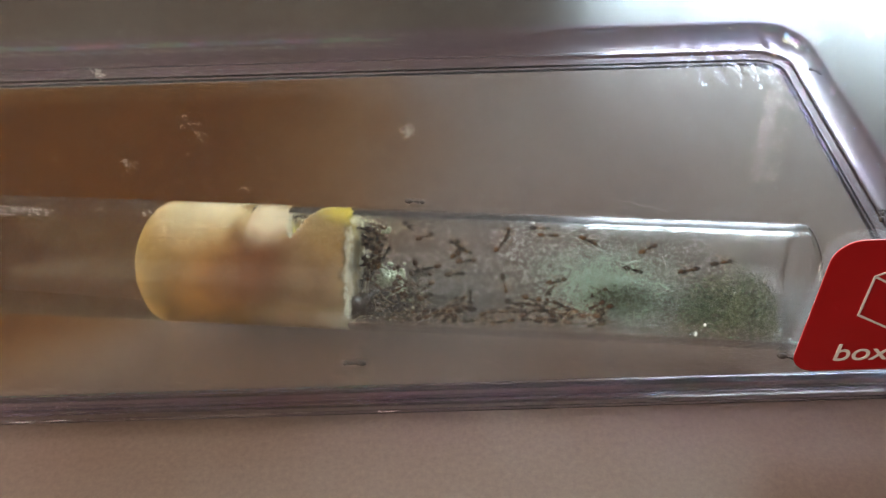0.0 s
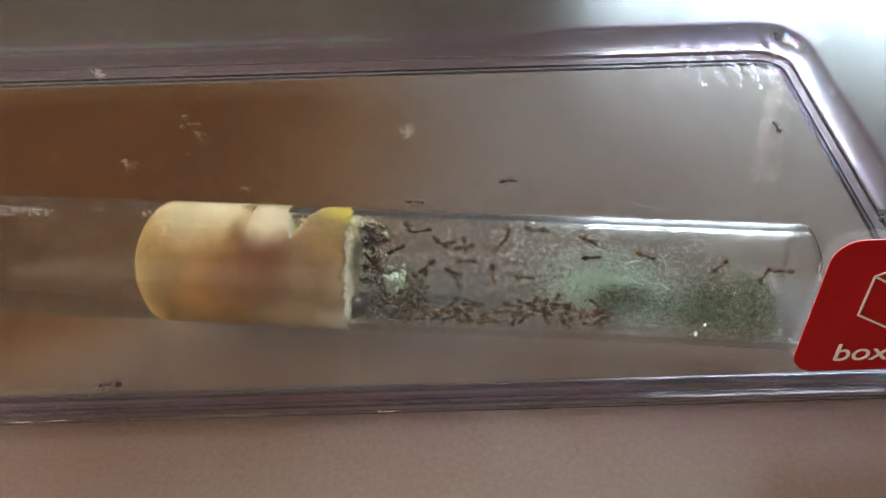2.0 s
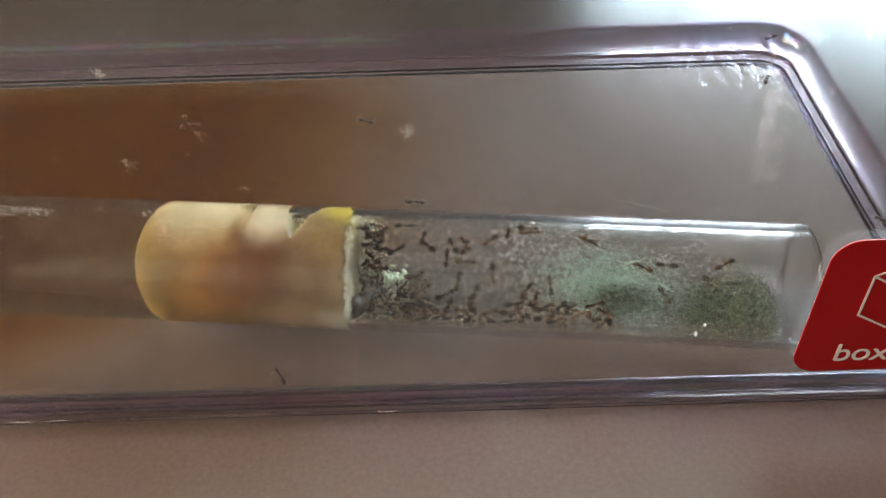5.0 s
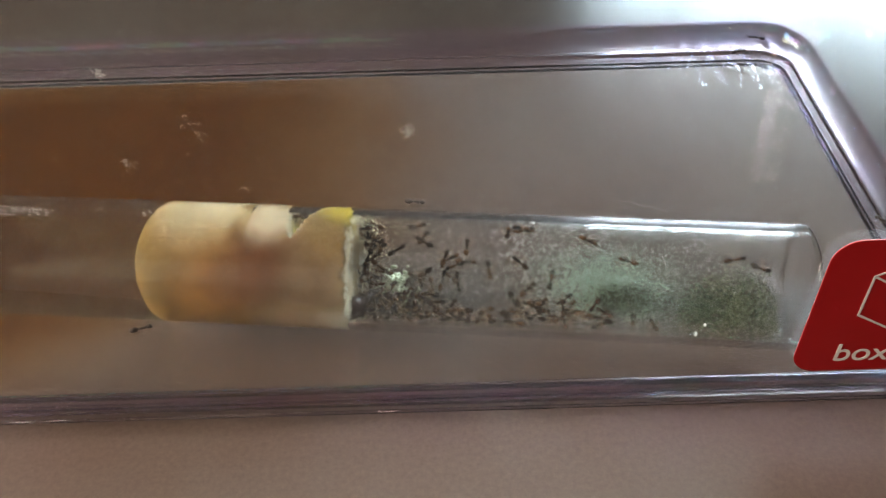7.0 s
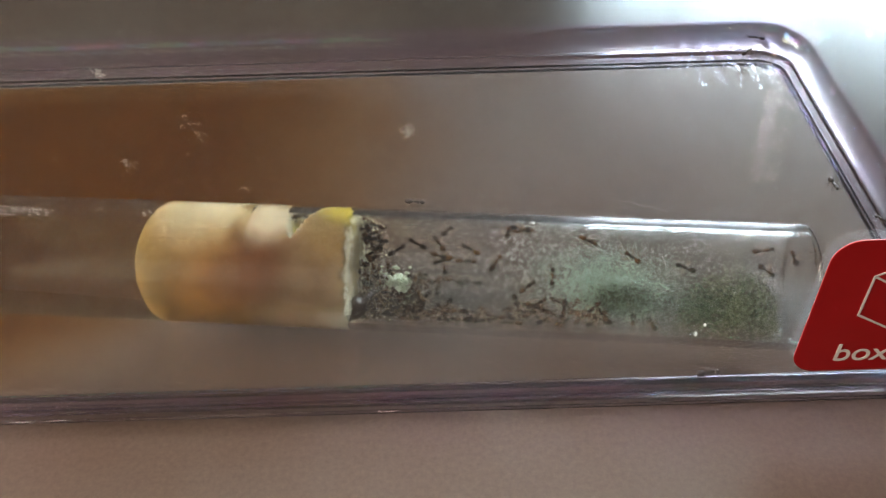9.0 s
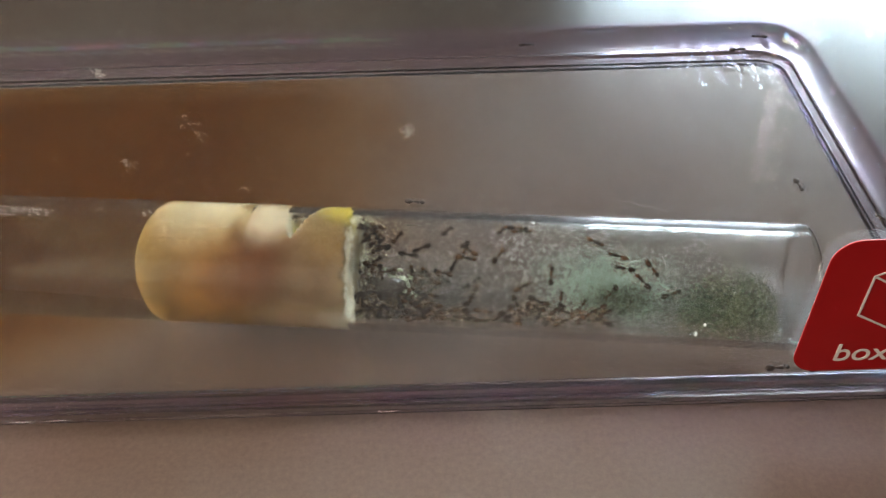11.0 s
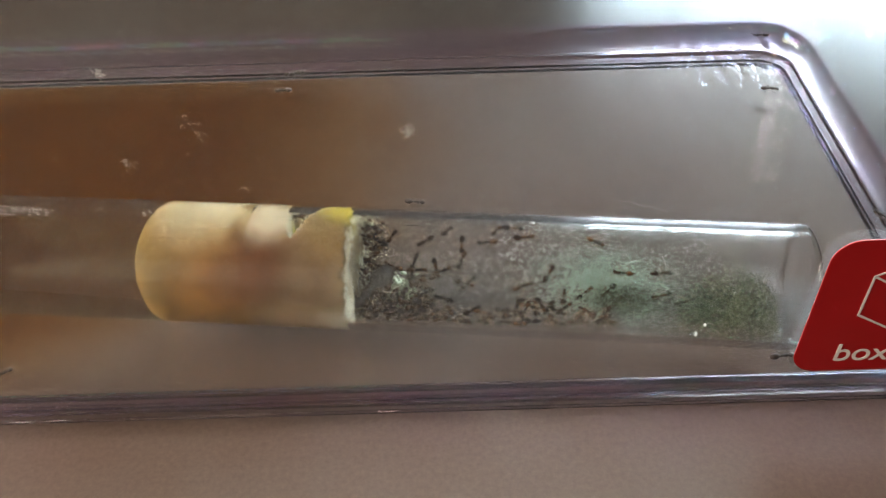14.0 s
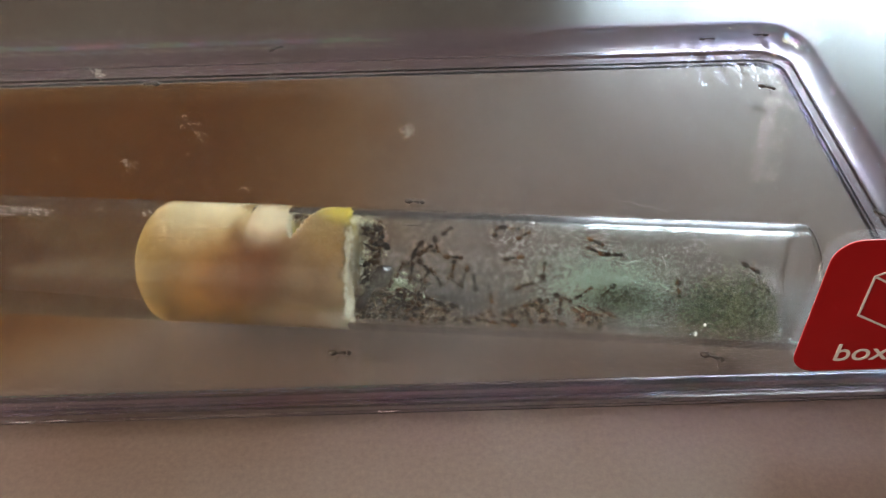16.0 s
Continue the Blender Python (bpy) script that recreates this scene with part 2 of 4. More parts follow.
def make_tube():
    tube = empty("test_tube", TUBE)
    prof = [(-1.7, 7.15), (-1.4, 7.4), (-1.35, 7.7), (-1.65, 8.0), (-2.4, 8.02), (-3.4, 8.0), (-3.6, 8.0), (-144.6, 8.0), (-145, 8.0)]
    prof += [(-145 - 8 * math.sin(radians(a)), 8 * math.cos(radians(a))) for a in (20, 40, 60, 75, 86)]
    inner = [(-145 - 7.1 * math.sin(radians(a)), 7.1 * math.cos(radians(a))) for a in (86, 75, 60, 40, 20)]
    inner += [(-145, 7.1), (-144.6, 7.1), (-3.6, 7.1), (-3.4, 7.1), (-1.7, 7.15)]
    bm1 = lathe([(s * MM, r * MM) for s, r in prof], 72, False, True)
    bm_in = lathe([(s * MM, r * MM) for s, r in inner], 72, True, False)
    me = bpy.data.meshes.new("t")
    bm_in.to_mesh(me)
    bm_in.free()
    bm1.from_mesh(me)
    bmesh.ops.remove_doubles(bm1, verts=bm1.verts, dist=1e-7)
    body = bm_ob("glass", bm1, GLASS, tube)
    body.visible_shadow = False
    water = bm_ob("water", lathe([(-151.2 * MM, 2.5 * MM), (-149 * MM, 6.0 * MM), (-145 * MM, 7.15 * MM), (-144.6 * MM, 7.15 * MM), (-72.0 * MM, 7.15 * MM), (-71.75 * MM, 7.15 * MM), (-71.7 * MM, 7.14 * MM), (-71.6 * MM, 7.0 * MM), (-71.58 * MM, 6.8 * MM)], 64), WATER, tube, "clear water behind the cotton")
    water.visible_shadow = False
    return tagged(tube, "clear glass test tube lying on its side in the box", "test tube")


test_tube = make_tube()


# ---------------------------------------------------------------- cotton plug
def cotton_material():
    m, n, l, b = material("damp_cotton")
    fine = noise_tex(n, l, 650, 8, 0.7)
    broad = noise_tex(n, l, 110, 3)
    base = ramp(n, l, broad.outputs[0], [(0.3, (0.19, 0.14, 0.070)), (0.7, (0.30, 0.235, 0.14))])
    coord = n.new("ShaderNodeTexCoord")
    warp = n.new("ShaderNodeVectorMath")
    warp.operation = "MULTIPLY_ADD"
    warp.inputs[1].default_value = (0.004, 0.004, 0.004)
    l.new(broad.outputs[1], warp.inputs[0])
    l.new(coord.outputs["Object"], warp.inputs[2])
    colour = base.outputs[0]
    # stains and painted light and shade: place in the tube, reach, colour, strength
    # top painted as lit, dome end darkened, underside brightened; yellow and brown are stains
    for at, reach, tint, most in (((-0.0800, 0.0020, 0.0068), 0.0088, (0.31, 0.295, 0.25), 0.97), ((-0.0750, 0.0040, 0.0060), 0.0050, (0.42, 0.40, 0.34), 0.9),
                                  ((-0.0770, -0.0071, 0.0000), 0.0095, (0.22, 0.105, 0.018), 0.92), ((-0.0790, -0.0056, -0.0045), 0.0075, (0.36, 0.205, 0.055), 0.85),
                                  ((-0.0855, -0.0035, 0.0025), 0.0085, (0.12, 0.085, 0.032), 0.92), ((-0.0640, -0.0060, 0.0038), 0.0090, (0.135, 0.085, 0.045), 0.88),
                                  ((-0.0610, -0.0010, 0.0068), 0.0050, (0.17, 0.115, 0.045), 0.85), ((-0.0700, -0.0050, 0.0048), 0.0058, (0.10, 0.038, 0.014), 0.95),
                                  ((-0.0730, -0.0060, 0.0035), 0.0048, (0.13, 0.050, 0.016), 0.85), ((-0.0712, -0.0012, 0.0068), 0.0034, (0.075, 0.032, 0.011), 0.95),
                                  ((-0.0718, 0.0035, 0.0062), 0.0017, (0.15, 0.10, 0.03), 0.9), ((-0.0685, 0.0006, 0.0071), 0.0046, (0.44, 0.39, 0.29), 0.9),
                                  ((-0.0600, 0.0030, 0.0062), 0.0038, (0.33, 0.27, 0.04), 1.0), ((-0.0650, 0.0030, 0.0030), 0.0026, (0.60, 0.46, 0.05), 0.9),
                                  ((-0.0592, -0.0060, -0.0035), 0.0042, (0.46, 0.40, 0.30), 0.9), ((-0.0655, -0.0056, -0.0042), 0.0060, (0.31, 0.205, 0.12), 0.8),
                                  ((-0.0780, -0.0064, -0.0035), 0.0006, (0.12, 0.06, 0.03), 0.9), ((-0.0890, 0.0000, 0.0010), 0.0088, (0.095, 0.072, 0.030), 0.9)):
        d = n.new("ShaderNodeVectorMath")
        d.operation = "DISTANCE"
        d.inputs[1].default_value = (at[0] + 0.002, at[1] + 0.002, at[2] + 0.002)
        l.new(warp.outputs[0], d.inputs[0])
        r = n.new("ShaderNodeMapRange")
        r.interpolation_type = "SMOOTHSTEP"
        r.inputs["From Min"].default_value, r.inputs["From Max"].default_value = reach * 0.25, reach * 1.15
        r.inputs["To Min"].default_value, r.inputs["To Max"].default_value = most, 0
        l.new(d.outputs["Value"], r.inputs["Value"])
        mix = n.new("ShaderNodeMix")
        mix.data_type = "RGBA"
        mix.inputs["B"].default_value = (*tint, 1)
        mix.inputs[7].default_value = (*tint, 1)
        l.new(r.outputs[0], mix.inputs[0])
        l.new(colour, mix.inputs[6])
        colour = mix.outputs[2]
    mottle = n.new("ShaderNodeMix")
    mottle.data_type, mottle.blend_type = "RGBA", "MULTIPLY"
    mottle.inputs[0].default_value = 0.5
    l.new(colour, mottle.inputs[6])
    l.new(ramp(n, l, noise_tex(n, l, 480, 7, 0.72).outputs[0], [(0.32, (0.62, 0.60, 0.56)), (0.68, (1.25, 1.25, 1.24))]).outputs[0], mottle.inputs[7])
    l.new(mottle.outputs[2], b.inputs["Base Color"])
    b.inputs["Roughness"].default_value = 0.95
    b.inputs["Specular IOR Level"].default_value = 0.1
    b.inputs["Subsurface Weight"].default_value = 0.6
    b.inputs["Subsurface Radius"].default_value = (1.0, 0.75, 0.45)
    b.inputs["Subsurface Scale"].default_value = 0.0025
    bump(n, l, fine.outputs[0], b, 1.0, 0.0011)
    return m


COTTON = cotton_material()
FIBRE = varied("cotton_fibre", [(0.3, (0.50, 0.45, 0.33)), (0.7, (0.72, 0.68, 0.56))], 300, rough=0.9)


def wall_point(s, phi, r):
    a = radians(phi)
    return Vector((s * MM, r * MM * math.sin(a), -r * MM * math.cos(a)))


def cotton_radius(s, phi):
    """Radius of the damp plug in mm, with the gnawed hollow and the crease."""
    near = lambda v, c, w: math.exp(-((v - c) / w) ** 2)
    r = 7.15 - 0.16 * min(1.0, max(0.0, (-71.7 - s) / 1.0))
    down = (phi - 134 + 180) % 360 - 180
    wob = noise.noise(Vector((s * 0.9, down * 0.07, 5)))
    half = 2.5 * (1 - down / 66) if down > 0 else 2.5 * (1 + down / 80)
    if half > 0:
        across = abs(s - (-64.6 - 0.022 * down)) / half + 0.25 * wob
        r -= 5.2 * min(1.0, half) * max(0.0, 1 - max(0.0, across) ** 5)
    r -= (0.30 + 0.2 * wob) * near(s, -72.3 + 0.012 * down, 0.45) * near(down, 10, 40)
    return r


def make_cotton():
    cotton = empty("cotton_plug", TUBE)
    rng = random.Random(5)
    seg, rings = 120, []
    left, end = -86.9, -58.9
    xs = [left + 0.0, left + 0.12, left + 0.5, left + 1.1, left + 1.9, left + 3.0, left + 4.4, left + 6] + [left + 6 + (end - left - 6) * i / 60 for i in range(1, 61)]
    for s in xs:
        ring = []
        u = min(1.0, (s - left) / 6.0)
        dome = math.sqrt(max(0.0, 1 - (1 - u) ** 2)) if u < 1 else 1.0
        for i in range(seg):
            phi = 360 * i / seg
            r = min(cotton_radius(s, phi), 7.15 * max(dome, 0.03))
            rough = noise.noise(Vector((s * 1.1, math.cos(radians(phi)) * 5, math.sin(radians(phi)) * 5)))
            fine = noise.noise(Vector((s * 3.1, math.cos(radians(phi)) * 16, math.sin(radians(phi)) * 16)))
            r += 0.16 * rough * (0.1 if r > 6.9 else 1.6) + 0.05 * fine * (0.3 if s < -73 else 1)
            ring.append(wall_point(s + (0.9 * noise.noise(Vector((7, math.cos(radians(phi)) * 4, math.sin(radians(phi)) * 4))) + 0.35 * noise.noise(Vector((3, math.cos(radians(phi)) * 14, math.sin(radians(phi)) * 14))) + 0.35 * noise.noise(Vector((9, math.cos(radians(phi)) * 33, math.sin(radians(phi)) * 33)))) * max(0, (s + 64) / 5), phi, min(r, 7.18)))
        rings.append(ring)
    # ragged face towards the nest
    for k, f in ((1, 0.93), (2, 0.8), (3, 0.6), (4, 0.35), (5, 0.08)):
        ring = []
        for i in range(seg):
            phi = 360 * i / seg
            lump = noise.noise(Vector((k * 0.8, math.cos(radians(phi)) * 3 * f, math.sin(radians(phi)) * 3 * f)))
            ring.append(wall_point(end - 0.5 * (1 - f) + 0.6 * lump + 0.7 * rng.random() ** 2, phi, 7.0 * f))
        rings.append(ring)
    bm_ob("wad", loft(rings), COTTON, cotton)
    paths, radii = [], []
    for _ in range(16000):
        where = rng.random()
        phi = rng.uniform(0, 360)
        if where < 0.62:
            p = wall_point(end + rng.uniform(-0.7, 0.5), phi, rng.choice((rng.uniform(4.5, 7.0), rng.uniform(6.3, 7.04), rng.uniform(6.3, 7.04))))
            d = Vector((rng.uniform(0.1, 1), rng.uniform(-0.8, 0.8), rng.uniform(-0.8, 0.8)))
        else:
            s, phi = rng.gauss(-66.8, 2.2), rng.gauss(135, 26)
            p = wall_point(s, phi, cotton_radius(s, phi) - 0.1)
            d = Vector((rng.uniform(-1, 1), rng.uniform(0, 1), rng.uniform(0, 1)))
        if where > 0.80:
            s = rng.uniform(-70.5, end)
            phi = rng.uniform(140, 310)
            p = wall_point(s, phi, cotton_radius(s, phi) - 0.04)
            d = Vector((rng.uniform(-1, 1), rng.uniform(-1, 1), rng.uniform(-1, 1)))
        step = rng.uniform(0.06, 0.24) * MM
        path = [p]
        for _ in range(4):
            d = (d + Vector((rng.uniform(-0.7, 0.7), rng.uniform(-0.7, 0.7), rng.uniform(-0.7, 0.7)))).normalized()
            q = path[-1] + d * step
            if q.y ** 2 + q.z ** 2 > (7.05 * MM) ** 2:
                q = Vector((q.x, q.y * 0.95, q.z * 0.95))
            path.append(q)
        paths.append(path)
        radii.append(rng.uniform(0.006, 0.016) * MM)
    fuzz = mesh_ob("loose_fibres", *strands(paths, radii), FIBRE, cotton, "fine loose cotton fibres")
    fuzz["kind"] = "stuff"
    return tagged(cotton, "damp off-white cotton plug stained yellow and brown", "cotton plug")


make_cotton()


# ---------------------------------------------------------------- mould, crumbs and droppings in the tube
def island(name, stops, rough=0.7, spec=0.3):
    m, n, l, b = material(name)
    g = n.new("ShaderNodeNewGeometry")
    l.new(ramp(n, l, g.outputs["Random Per Island"], stops).outputs[0], b.inputs["Base Color"])
    b.inputs["Roughness"].default_value, b.inputs["Specular IOR Level"].default_value = rough, spec
    return m


MINT = island("mint_mould", [(0.0, (0.13, 0.23, 0.18)), (0.5, (0.25, 0.39, 0.32)), (1.0, (0.50, 0.64, 0.57))])
DARK_MOULD = island("dark_mould", [(0.0, (0.010, 0.018, 0.010)), (0.6, (0.030, 0.055, 0.030)), (1.0, (0.08, 0.12, 0.065))])
MOSSY = island("grey_green_mould", [(0.0, (0.012, 0.016, 0.008)), (0.45, (0.040, 0.050, 0.022)), (0.75, (0.11, 0.13, 0.065)), (0.93, (0.26, 0.29, 0.18)), (1.0, (0.60, 0.60, 0.50))])
BITS = island("white_bits", [(0.0, (0.30, 0.31, 0.31)), (0.5, (0.62, 0.64, 0.64)), (1.0, (0.90, 0.90, 0.88))])
CRUMB = island("nest_crumbs", [(0.0, (0.10, 0.07, 0.04)), (0.4, (0.35, 0.30, 0.20)), (0.75, (0.62, 0.60, 0.48)), (1.0, (0.75, 0.70, 0.45))])


def curl(rng, p, d, step, n, wobble, limit=7.04):
    path = [p]
    for _ in range(n):
        d = (d + Vector((rng.uniform(-wobble, wobble), rng.uniform(-wobble, wobble), rng.uniform(-wobble, wobble)))).normalized()
        q = path[-1] + d * step
        k = math.hypot(q.y, q.z) / (limit * MM)
        if k > 1:
            q = Vector((q.x, q.y / k, q.z / k))
        path.append(q)
    return path


def any_way(rng):
    return Vector((rng.gauss(0, 1), rng.gauss(0, 1), rng.gauss(0, 1))).normalized()


def grains(points, sizes, rng):
    """Small four-sided crumbs: vertices and faces."""
    verts, faces = [], []
    for p, r in zip(points, sizes):
        b = len(verts)
        u = any_way(rng)
        v = u.orthogonal().normalized()
        w = u.cross(v)
        a, c, e = r, r * rng.uniform(0.5, 1.1), r * rng.uniform(0.4, 0.9)
        verts += [p + u * a, p - u * a, p + v * c, p - v * c, p + w * e, p - w * e]
        faces += [(b, b + 2, b + 4), (b + 2, b + 1, b + 4), (b + 1, b + 3, b + 4), (b + 3, b, b + 4), (b + 2, b, b + 5), (b + 1, b + 2, b + 5), (b + 3, b + 1, b + 5), (b, b + 3, b + 5)]
    return verts, faces


def stuff(name, vf, mat, label, category):
    ob = mesh_ob(name, *vf, mat, smooth=False)
    ob.matrix_world = TUBE
    return tagged(ob, label, category, kind="stuff")


def make_mould():
    rng = random.Random(11)
    paths, radii = [], []
    for _ in range(17000):
        s, phi = rng.gauss(-24.6, 4.3), rng.gauss(30, 20)
        if rng.random() < 0.25:
            s, phi = rng.gauss(-26, 5.5), rng.gauss(48, 24)
        if not -42 < s < -12 or not -38 < phi < 110:
            continue
        p = wall_point(s, phi, 7.0 - abs(rng.gauss(0, 0.35)))
        paths.append(curl(rng, p, any_way(rng), rng.uniform(0.06, 0.16) * MM, 3, 0.8))
        radii.append(rng.uniform(0.008, 0.020) * MM)
    stuff("mint_mould", strands(paths, radii), MINT, "pale mint-green mould spread over the tube wall", "mould")
    pts = []
    for _ in range(5200):
        s, phi = rng.gauss(-23.2, 2.5), rng.gauss(17, 12)
        if rng.random() < 0.2:
            s, phi = rng.gauss(-20, 6.5), rng.gauss(30, 24)
        pts.append(wall_point(min(max(s, -38), -9), max(-38, phi), rng.uniform(5.9, 6.8)))
    stuff("dark_specks", grains(pts, [rng.uniform(0.03, 0.10) * MM if rng.random() < 0.9 else rng.uniform(0.12, 0.24) * MM for _ in pts], rng), DARK_MOULD, "dark green specks scattered in the mould", "mould")
    # the tuft near the mouth of the tube
    paths, radii = [], []
    for _ in range(12000):
        s = rng.gauss(-8.2, 3.3)
        top = 78 - 66 * (abs(s + 7.6) / 8.5) ** 1.5 + 14 * noise.noise(Vector((s * 1.3, 4, 0)))
        phi = rng.gauss(14, 24)
        if not -18 < s < -3.2 or not -36 < phi < top:
            continue
        if noise.noise(Vector((s * 0.55, phi * 0.07, 2))) < rng.uniform(-0.45, 0.30):
            continue
        depth = abs(rng.gauss(0, 1.3)) * max(0.2, 1 - ((s + 7.6) / 7.5) ** 2)
        p = wall_point(s, phi, 7.0 - min(depth, 3.6))
        paths.append(curl(rng, p, any_way(rng), rng.uniform(0.06, 0.20) * MM, 4, 0.8))
        radii.append(rng.uniform(0.014, 0.036) * MM if rng.random() < 0.9 else rng.uniform(0.045, 0.085) * MM)
    stuff("mould_tuft", strands(paths, radii), MOSSY, "dark grey-green mouldy tuft near the tube mouth", "mould")
    pts = []
    for _ in range(3900):
        s, phi = (rng.gauss(-11.8, 1.8), rng.gauss(4, 13)) if rng.random() < 0.45 else (rng.gauss(-9.6, 3.0), rng.gauss(14, 18))
        pts.append(wall_point(min(max(s, -18), -3.2), min(max(-36, phi), 75), 7.0 - min(abs(rng.gauss(0, 1.2)), 3)))
    stuff("dark_crumbs", grains(pts, [rng.uniform(0.04, 0.15) * MM if rng.random() < 0.88 else rng.uniform(0.18, 0.34) * MM for _ in pts], rng), DARK_MOULD, "blackish green crumbs in the mouldy tuft", "mould")
    # small white curls on the glass
    paths, radii = [], []
    for _ in range(760):
        u = rng.random()
        if u < 0.55:
            s, phi = rng.gauss(-35.5, 5.5), rng.gauss(74, 26)
        elif u < 0.8:
            s, phi = rng.uniform(-52, -8), rng.gauss(95, 18)
        else:
            s, phi = rng.uniform(-30, -8), rng.gauss(70, 26)
        if not -53 < s < -3 or not -30 < phi < 134:
            continue
        a = rng.uniform(0, 6.283)
        n = wall_point(0, phi, 1).normalized()
        t1, t2 = Vector((1, 0, 0)), Vector((1, 0, 0)).cross(n)
        d = (t1 * math.cos(a) + t2 * math.sin(a))
        paths.append(curl(rng, wall_point(s, phi, 7.0), d, rng.uniform(0.05, 0.20) * MM, 5, 0.8))
        radii.append(rng.uniform(0.008, 0.023) * MM)
    stuff("white_curls", strands(paths, radii), BITS, "tiny white curled flakes stuck to the tube wall", "flakes")
    # a few longer threads
    paths = [curl(rng, wall_point(-19.5, 32, 6.9), Vector((1, 0.25, 0.1)), 0.45 * MM, 8, 0.35), curl(rng, wall_point(-23, 62, 6.9), Vector((1, -0.2, 0.1)), 0.4 * MM, 7, 0.4), curl(rng, wall_point(-18, 78, 6.9), Vector((0.4, -1, 0.1)), 0.4 * MM, 6, 0.3)]
    stuff("pale_threads", strands(paths, [0.022 * MM] * 3), BITS, "pale loose threads in the tube", "thread")
    # litter of the nest against the cotton
    pts = []
    for _ in range(1500):
        u = rng.random()
        if u < 0.72:
            s, phi, r = -58.9 + abs(rng.gauss(0, 1.5)), rng.uniform(-40, 138), rng.uniform(6.2, 7.0)
        elif u < 0.93:
            s, phi, r = rng.gauss(-65.2, 1.8), rng.gauss(124, 12), rng.uniform(5.8, 7.0)
        else:
            s, phi, r = rng.uniform(-58, -44), rng.gauss(-15, 10), rng.uniform(6.6, 7.0)
        pts.append(wall_point(s, phi, r))
    stuff("nest_litter", grains(pts, [rng.uniform(0.05, 0.22) * MM for _ in pts], rng), CRUMB, "brown and whitish litter heaped against the cotton", "litter")


make_mould()


# ---------------------------------------------------------------- sticker on the front wall
def rounded_plate(w, h, r, t, n=8):
    pts = []
    for cx, cz, a0 in ((w - r, h - r, 0), (r, h - r, 90), (r, r, 180), (w - r, r, 270)):
        for i in range(n + 1):
            a = radians(a0 + 90 * i / n)
            pts.append((cx + r * math.cos(a), cz + r * math.sin(a)))
    return loft([[(x, 0, z) for x, z in pts], [(x, -t, z) for x, z in pts]])


def bar(bm, a, b, w, y0, y1):
    """A thin printed line from a to b in the x-z plane."""
    a, b = Vector((a[0], 0, a[1])), Vector((b[0], 0, b[1]))
    d = (b - a).normalized()
    s = Vector((-d.z, 0, d.x)) * w / 2
    a, b = a - d * w * 0.45, b + d * w * 0.45
    vs = [bm.verts.new((p.x, y, p.z)) for y in (y0, y1) for p in (a - s, b - s, b + s, a + s)]
    bm.faces.new(vs[4:])
    for i in range(4):
        bm.faces.new((vs[i], vs[(i + 1) % 4], vs[4 + (i + 1) % 4], vs[4 + i]))


def make_sticker():
    st = empty("sticker", pose(40.4 * MM, Y0 - 0.00003, 7.6 * MM))
    bm_ob("face", rounded_plate(21 * MM, 20.9 * MM, 3.0 * MM, 0.12 * MM), RED, st, smooth=False)
    back = bm_ob("paper_back", rounded_plate(20.96 * MM, 20.86 * MM, 2.98 * MM, 0.02 * MM), WHITE, st, "white paper back of the sticker", smooth=False)
    back.location = (0.02 * MM, 0.025 * MM, 0.02 * MM)
    # outline of a cube
    cx, cz, r = 10.6, 12.6, 6.0
    pts = [((cx + r * math.sin(radians(60 * k))) * MM, (cz + r * math.cos(radians(60 * k))) * MM) for k in range(6)]
    mid = (cx * MM, cz * MM)
    bm = bmesh.new()
    for k in range(6):
        bar(bm, pts[k], pts[(k + 1) % 6], 0.26 * MM, -0.00012, -0.00017)
    for k in (1, 3, 5):
        bar(bm, pts[k], mid, 0.26 * MM, -0.00012, -0.00017)
    bm_ob("cube_outline", bm, WHITE, st, "thin white line drawing of a cube", smooth=False)
    font = bpy.data.curves.new("word", "FONT")
    font.body, font.size, font.shear, font.extrude, font.offset = "box", 4.2 * MM, 0.0, 0.02 * MM, 0.02 * MM
    font.materials.append(WHITE)
    tmp = new("word", font)
    me = bpy.data.meshes.new_from_object(tmp.evaluated_get(bpy.context.evaluated_depsgraph_get()))
    bpy.data.objects.remove(tmp)
    word = new("word", me)
    word.parent = st
    word.matrix_local = pose(4.5 * MM, -0.14 * MM, 1.8 * MM, 90, 0, 0)
    word["label"] = "white printed word"
    return tagged(st, "red rounded square sticker with white print on the box wall", "sticker")


make_sticker()


# ---------------------------------------------------------------- ants
def shell_material(name, stops, rough):
    m, n, l, b = material(name)
    info = n.new("ShaderNodeObjectInfo")
    base = ramp(n, l, info.outputs["Random"], stops)
    grain = noise_tex(n, l, 3500, 3)
    mix = n.new("ShaderNodeMix")
    mix.data_type, mix.blend_type = "RGBA", "MULTIPLY"
    mix.inputs[0].default_value = 0.5
    l.new(base.outputs[0], mix.inputs[6])
    l.new(grain.outputs[0], mix.inputs[7])
    l.new(mix.outputs[2], b.inputs["Base Color"])
    b.inputs["Roughness"].default_value = rough
    return m


